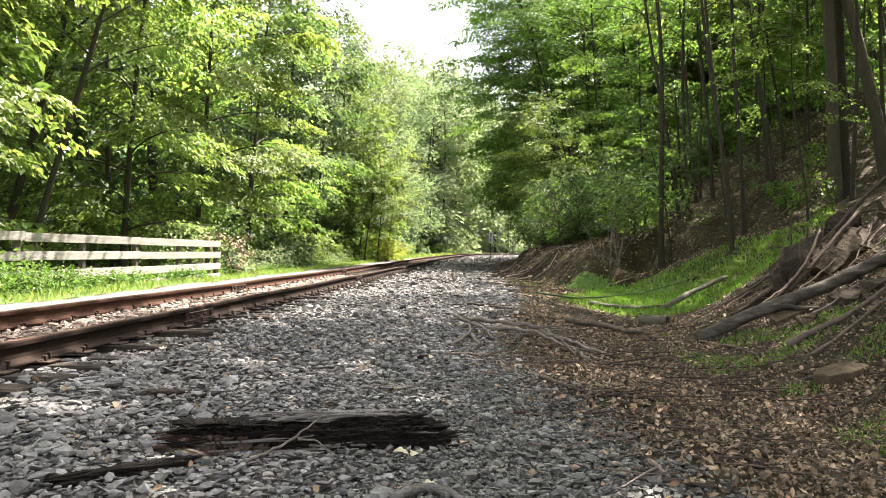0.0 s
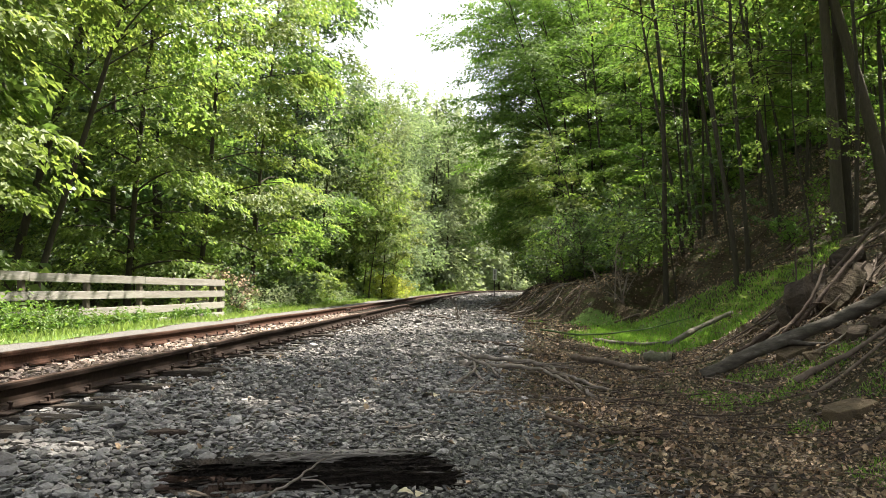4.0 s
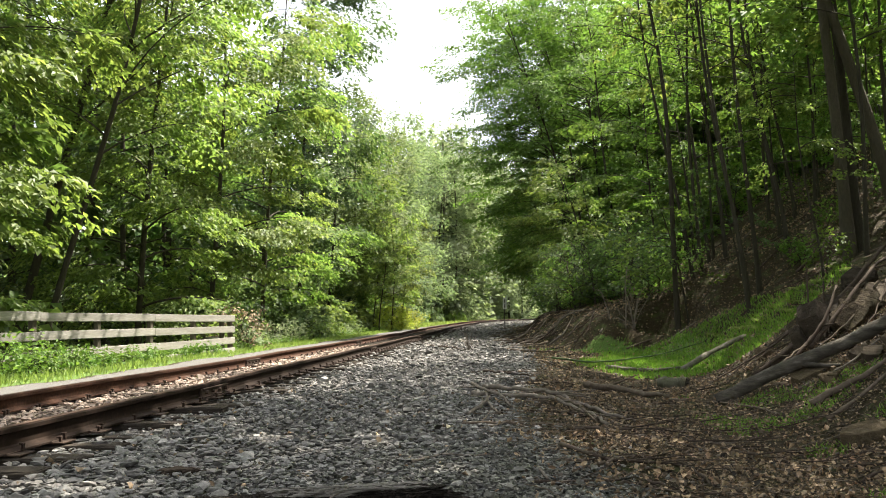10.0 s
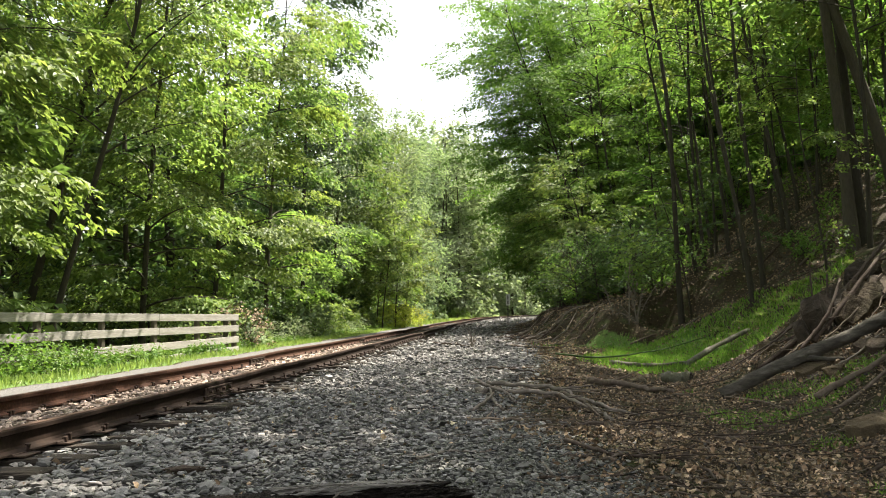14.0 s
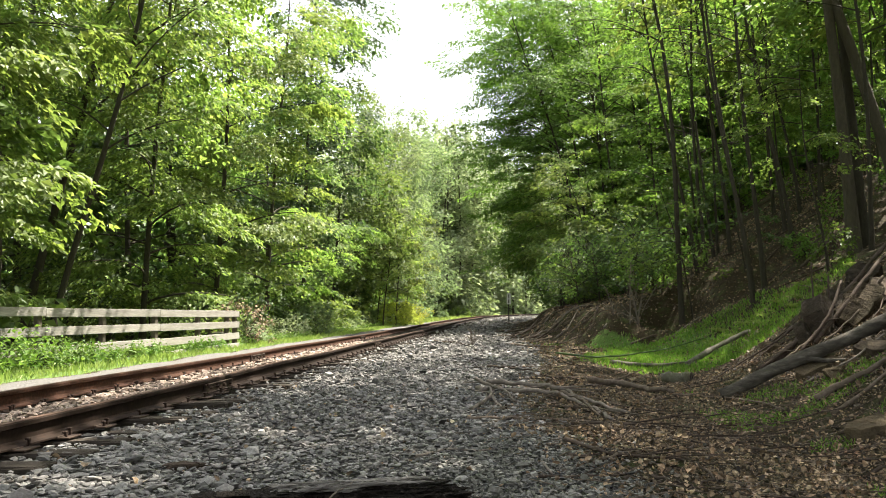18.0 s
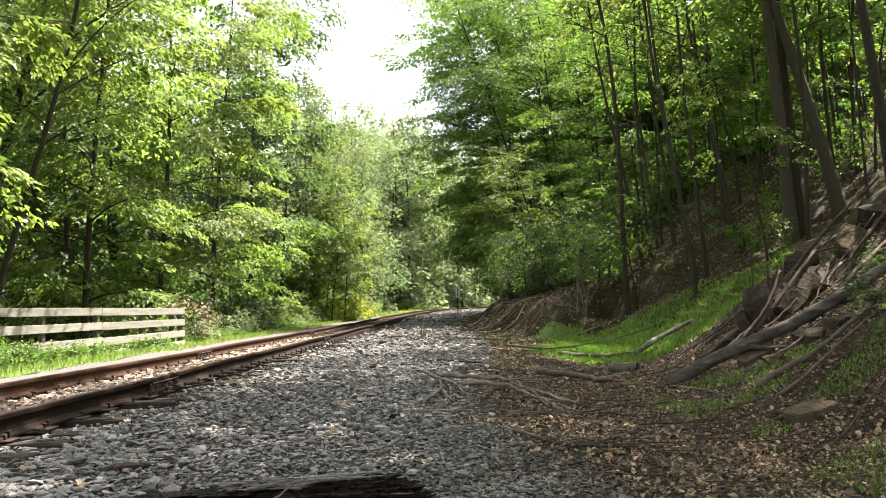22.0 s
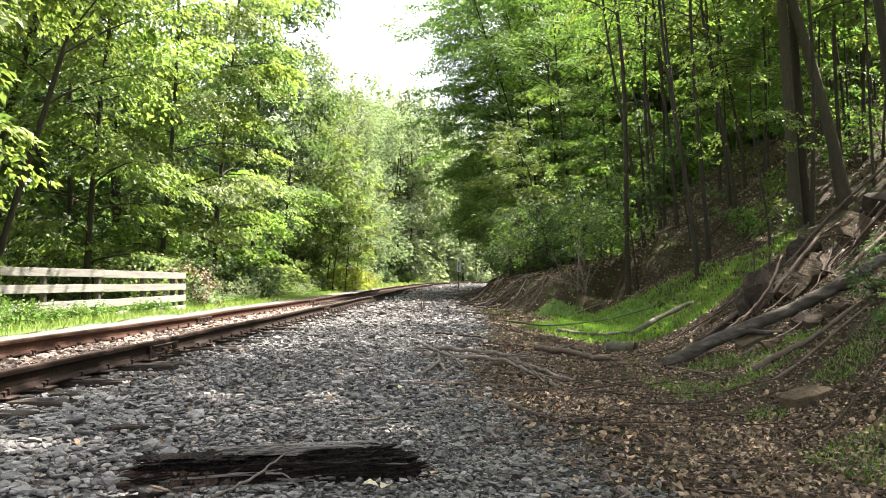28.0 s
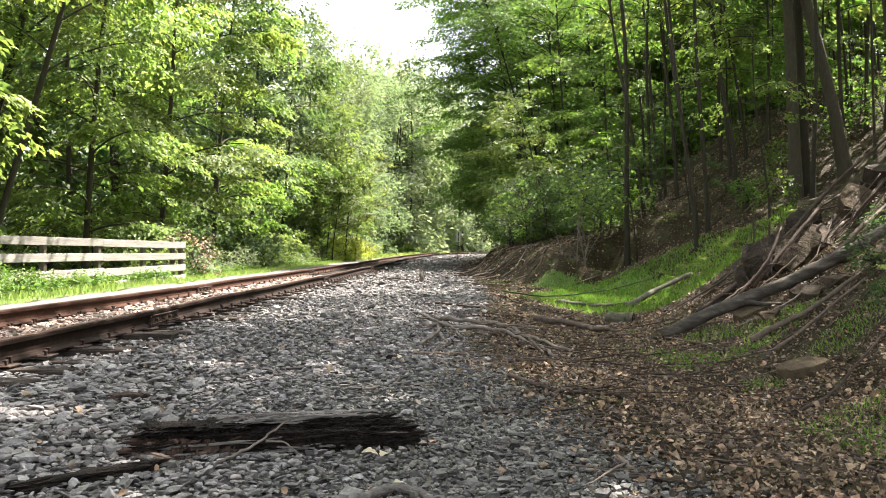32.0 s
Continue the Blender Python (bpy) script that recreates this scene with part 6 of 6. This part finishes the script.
def make_dead_bush(x, y, h, seed):
    rng = np.random.default_rng(seed)
    bush = tagged(new("dead_bush"), "bare bleached dead bush at the foot of the bank", "bush")
    bush.location = (x, y, land1(x, y))
    for i in range(9):
        w = np.linspace(0, 1, 7)
        a, out = rng.uniform(0, 6.3), rng.uniform(0.1, 0.5) * h
        line = np.stack([np.cos(a) * out * w ** 1.4, np.sin(a) * out * w ** 1.4, rng.uniform(0.5, 1.0) * h * w - 0.03], -1) + rng.normal(0, 0.02, (7, 3)) * w[:, None]
        put("stem", mesh_of("stem", *tube(line, 0.014 * (1 - 0.8 * w) + 0.002, 5), STICK_PALE, True), bush)
        for j in range(3):
            k = rng.integers(2, 6)
            b = a + rng.normal(0, 0.9)
            v = np.linspace(0, 1, 4)
            twig = line[k] + np.stack([np.cos(b) * v, np.sin(b) * v, rng.uniform(0.3, 1.2) * v], -1) * rng.uniform(0.15, 0.4) * h * 0.6
            put("twig", mesh_of("twig", *tube(twig, 0.006 * (1 - 0.7 * v), 4), STICK_PALE, True), bush)


make_dead_bush(5.75, 25.0, 1.7, 1)
make_dead_bush(6.3, 27.5, 1.3, 2)
make_dead_bush(0.75, 24.0, 0.7, 3)


def make_fern(seed):
    """A clump of arching fronds, each with two rows of leaflets."""
    rng = np.random.default_rng(seed)
    fern = tagged(new("fern"), "bright green fern on the grassy foot of the bank", "fern", "ferns on the bank")
    for i in range(9):
        a, ln = i * 0.7 + rng.uniform(-0.2, 0.2), rng.uniform(0.35, 0.6)
        w = np.linspace(0.12, 1, 14)
        line = np.stack([np.cos(a) * ln * w, np.sin(a) * ln * w, ln * (0.95 * w - 0.75 * w * w)], -1)
        p = np.repeat(line, 2, 0)
        side = np.tile([1.0, -1.0], 14)
        d = np.stack([-math.sin(a) * side + 0.4 * math.cos(a), math.cos(a) * side + 0.4 * math.sin(a), np.full(28, -0.15)], -1)
        n = np.tile([0.0, 0.0, 1.0], (28, 1)) + rng.normal(0, 0.15, (28, 3))
        L = 0.13 * np.repeat(np.sin(np.pi * (0.15 + 0.8 * w)), 2) + 0.02
        put("frond", mesh_of("frond", *cards(p, n, d, L, np.full(28, 0.032)), GRASS), fern)
    return fern


FERNS = [make_fern(i) for i in range(3)]
spots = [(6.5, 18.6), (6.9, 18.2), (7.2, 18.8), (7.5, 17.9), (7.8, 18.4), (8.1, 17.8), (8.4, 18.3), (7.0, 19.4), (7.7, 19.2), (8.3, 19.2), (6.2, 19.6), (8.7, 17.6), (8.9, 18.6), (6.7, 20.3), (6.0, 12.0), (6.5, 13.2), (5.3, 8.8), (5.0, 7.9)]
for i, (x, y) in enumerate(spots):
    m = pose(x, y, land1(x, y) - 0.02, 0, 0, i * 47) @ Matrix.Scale(0.6, 4)
    if i < 3:
        FERNS[i].matrix_basis = m
    else:
        copy_thing(FERNS[i % 3], m).scale = (0.6, 0.6, 0.6)


# ---- rocks and fallen leaves ----
def make_rock(x, y, sx, sy, sz, tilt, seed, label, mat=None, sink=0.2):
    """A broken block: the hull of a few random corners, its edges worn and its faces uneven."""
    rng = random.Random(seed)
    bm = bmesh.new()
    for i in range(13):
        d = Vector((rng.uniform(-1, 1), rng.uniform(-1, 1), rng.uniform(-1, 1)))
        d /= max(abs(c) for c in d)
        bm.verts.new((d.x * sx / 2 * rng.uniform(0.8, 1), d.y * sy / 2 * rng.uniform(0.8, 1), d.z * sz / 2 * rng.uniform(0.85, 1)))
    bmesh.ops.convex_hull(bm, input=list(bm.verts))
    bmesh.ops.delete(bm, geom=[v for v in bm.verts if not v.link_faces], context="VERTS")
    bmesh.ops.bevel(bm, geom=list(bm.edges), offset=0.018 * max(sx, sz), segments=1, affect="EDGES")
    bmesh.ops.subdivide_edges(bm, edges=list(bm.edges), cuts=2, use_grid_fill=True)
    bmesh.ops.triangulate(bm, faces=list(bm.faces))
    off = Vector((seed * 3.1, seed, 0))
    bm.normal_update()
    for v in bm.verts:
        v.co += v.normal * (0.05 * noise.noise(v.co * 4 / sx + off) + 0.03 * noise.noise(v.co * 13 / sx + off)) * sx
    me = bpy.data.meshes.new("rock")
    bm.to_mesh(me)
    bm.free()
    me.materials.append(mat or ROCK)
    ob = tagged(new("rock", me), label, "rock", "rocks on the bank")
    ob.matrix_world = pose(x, y, land1(x, y) + sz * (0.5 - sink), *tilt)


def make_slab(x, y, z, sx, sy, sz, turn, seed, label, mat):
    """A block split along its bedding: flat faces, chipped corners, a few layers showing at the edge; its middle z above the ground."""
    rng = random.Random(seed)
    bm = bmesh.new()
    layers = 2 if sz > 0.3 else 1
    z0 = -sz / 2
    for k in range(layers):
        h = sz / layers * rng.uniform(0.85, 1.0)
        base = [(-1, -1), (0.15, -1.06), (1, -0.8), (1.02, 0.1), (0.82, 1), (-0.6, 0.96), (-1, 0.2)]
        off = (rng.uniform(-0.05, 0.05), rng.uniform(-0.05, 0.05))
        ring = [((u * rng.uniform(0.86, 1.02) / 2 + off[0]) * sx, (v * rng.uniform(0.86, 1.02) / 2 + off[1]) * sy) for u, v in base]
        low = [bm.verts.new((u, v, z0 + rng.uniform(-0.03, 0.03) * sz)) for u, v in ring]
        high = [bm.verts.new((u * rng.uniform(0.86, 1.0), v * rng.uniform(0.86, 1.0), z0 + h + rng.uniform(-0.05, 0.05) * sz)) for u, v in ring]
        bm.faces.new(low[::-1])
        bm.faces.new(high)
        for i in range(7):
            bm.faces.new((low[i], low[(i + 1) % 7], high[(i + 1) % 7], high[i]))
        z0 += h
    bmesh.ops.bevel(bm, geom=list(bm.edges), offset=0.014 * max(sx, sz), segments=1, affect="EDGES")
    bmesh.ops.triangulate(bm, faces=[f for f in bm.faces if len(f.verts) > 4])
    bmesh.ops.subdivide_edges(bm, edges=[e for e in bm.edges if e.calc_length() > 0.06], cuts=2, use_grid_fill=True)
    bmesh.ops.triangulate(bm, faces=list(bm.faces))
    shift = Vector((seed * 3.1, seed, 0))
    bm.normal_update()
    for v in bm.verts:
        v.co += v.normal * (0.010 * noise.noise(v.co * 5 + shift) + 0.012 * noise.noise(v.co * 16 + shift))
    me = bpy.data.meshes.new("rock")
    bm.to_mesh(me)
    bm.free()
    me.materials.append(mat)
    ob = tagged(new("rock", me), label, "rock", "rocks on the bank")
    ob.matrix_world = pose(x, y, land1(x, y) + z, *turn)


TILTED = "tan tilted slab of layered rock on the bank"
make_slab(5.36, 11.95, 0.20, 0.46, 0.80, 0.30, (66, 18, 34), 2, "dark upright slab of rock under the roots", ROCK_DARK)
make_slab(5.08, 11.8, 0.10, 0.30, 0.52, 0.20, (64, 26, 44), 31, "dark upright slab of rock under the roots", ROCK_DARK)
make_slab(5.66, 11.62, 0.15, 0.52, 0.44, 0.22, (38, -38, 14), 3, TILTED, ROCK_SLAB)
make_slab(5.96, 11.9, 0.26, 0.62, 0.5, 0.20, (22, -30, 30), 4, TILTED, ROCK_SLAB)
make_slab(5.85, 12.4, 0.24, 0.6, 0.5, 0.36, (12, -28, 50), 14, "dark broken rock wedged on the bank", ROCK_DARK)
make_slab(6.74, 13.4, 0.26, 0.62, 0.5, 0.5, (20, -30, 25), 33, "dark reddish rock high on the bank", ROCK_DARK)
make_slab(7.09, 12.4, 0.12, 0.52, 0.55, 0.42, (35, -40, 20), 9, "yellow-tan tilted rock high on the bank", ROCK_TAN)
make_slab(7.5, 12.5, 0.10, 0.5, 0.5, 0.5, (10, -20, 40), 34, "dark rock high on the bank", ROCK_DARK)
make_slab(6.3, 12.0, 0.14, 0.5, 0.4, 0.24, (18, -34, 60), 35, "brown tilted rock on the bank", ROCK)
make_slab(4.50, 10.25, 0.04, 0.58, 0.42, 0.16, (6, -20, 8), 5, "flat grey rock under the fallen trunk", ROCK_TAN)
make_slab(4.98, 9.9, 0.0, 0.30, 0.26, 0.2, (10, -24, 30), 15, "brown rock under the fallen trunk", ROCK)
make_slab(5.25, 10.5, 0.0, 0.4, 0.3, 0.2, (14, -24, 50), 8, "brown rock on the bank", ROCK_DARK)
make_slab(3.55, 7.1, 0.05, 0.50, 0.30, 0.15, (4, -9, 12), 6, "low flat tan rock in the leaf litter", ROCK_TAN)
make_slab(4.85, 9.4, 0.04, 0.32, 0.25, 0.2, (0, -20, 50), 7, "small brown rock on the bank", ROCK)


for i in range(22):
    y = rg.uniform(8.6, 13.4)
    x = float(toe_x(y)) + rg.uniform(0.5, 2.6)
    s = rg.uniform(0.10, 0.30)
    make_rock(x, y, s * 1.3, s, s * 0.8, (rg.uniform(-20, 20), rg.uniform(-30, 10), rg.uniform(0, 180)), 20 + i, "small broken rock on the bare bank", mat=ROCK if i % 3 else ROCK_TAN, sink=0.3)


def make_leaf(x, y, size, turn, mat, label):
    leaf = np.linspace(0, 1, 9)
    edge = 0.32 * np.sin(np.pi * leaf ** 0.8) * (1 + 0.25 * np.sin(leaf * 18))
    curl = 0.12 * np.sin(leaf * 4)
    v = [(l - 0.5, s * e, c + 0.25 * e * abs(s)) for l, e, c in zip(leaf, edge, curl) for s in (-1, 0, 1)]
    f = [(i * 3 + j, i * 3 + j + 1, i * 3 + j + 4, i * 3 + j + 3) for i in range(8) for j in (0, 1)]
    ob = tagged(put("fallen_leaf", mesh_of("fallen_leaf", np.array(v) * size, f, mat)), label, "leaf", "fallen leaves on the gravel")
    ob.matrix_world = pose(x, y, land1(x, y) + 0.035, 8, -6, turn)


make_leaf(0.02, 3.42, 0.075, 20, YELLOW_LEAF, "pale yellow fallen leaf on gravel")
make_leaf(-0.12, 3.94, 0.085, -15, YELLOW_LEAF, "pale yellow fallen leaf on gravel")
make_leaf(-0.05, 3.93, 0.07, 60, YELLOW_LEAF, "pale yellow fallen leaf on gravel")
make_leaf(0.05, 7.4, 0.10, 60, YELLOW_LEAF, "pale yellow fallen leaf on gravel")
make_leaf(-2.2, 5.1, 0.10, 100, LITTER, "brown fallen leaf on gravel")
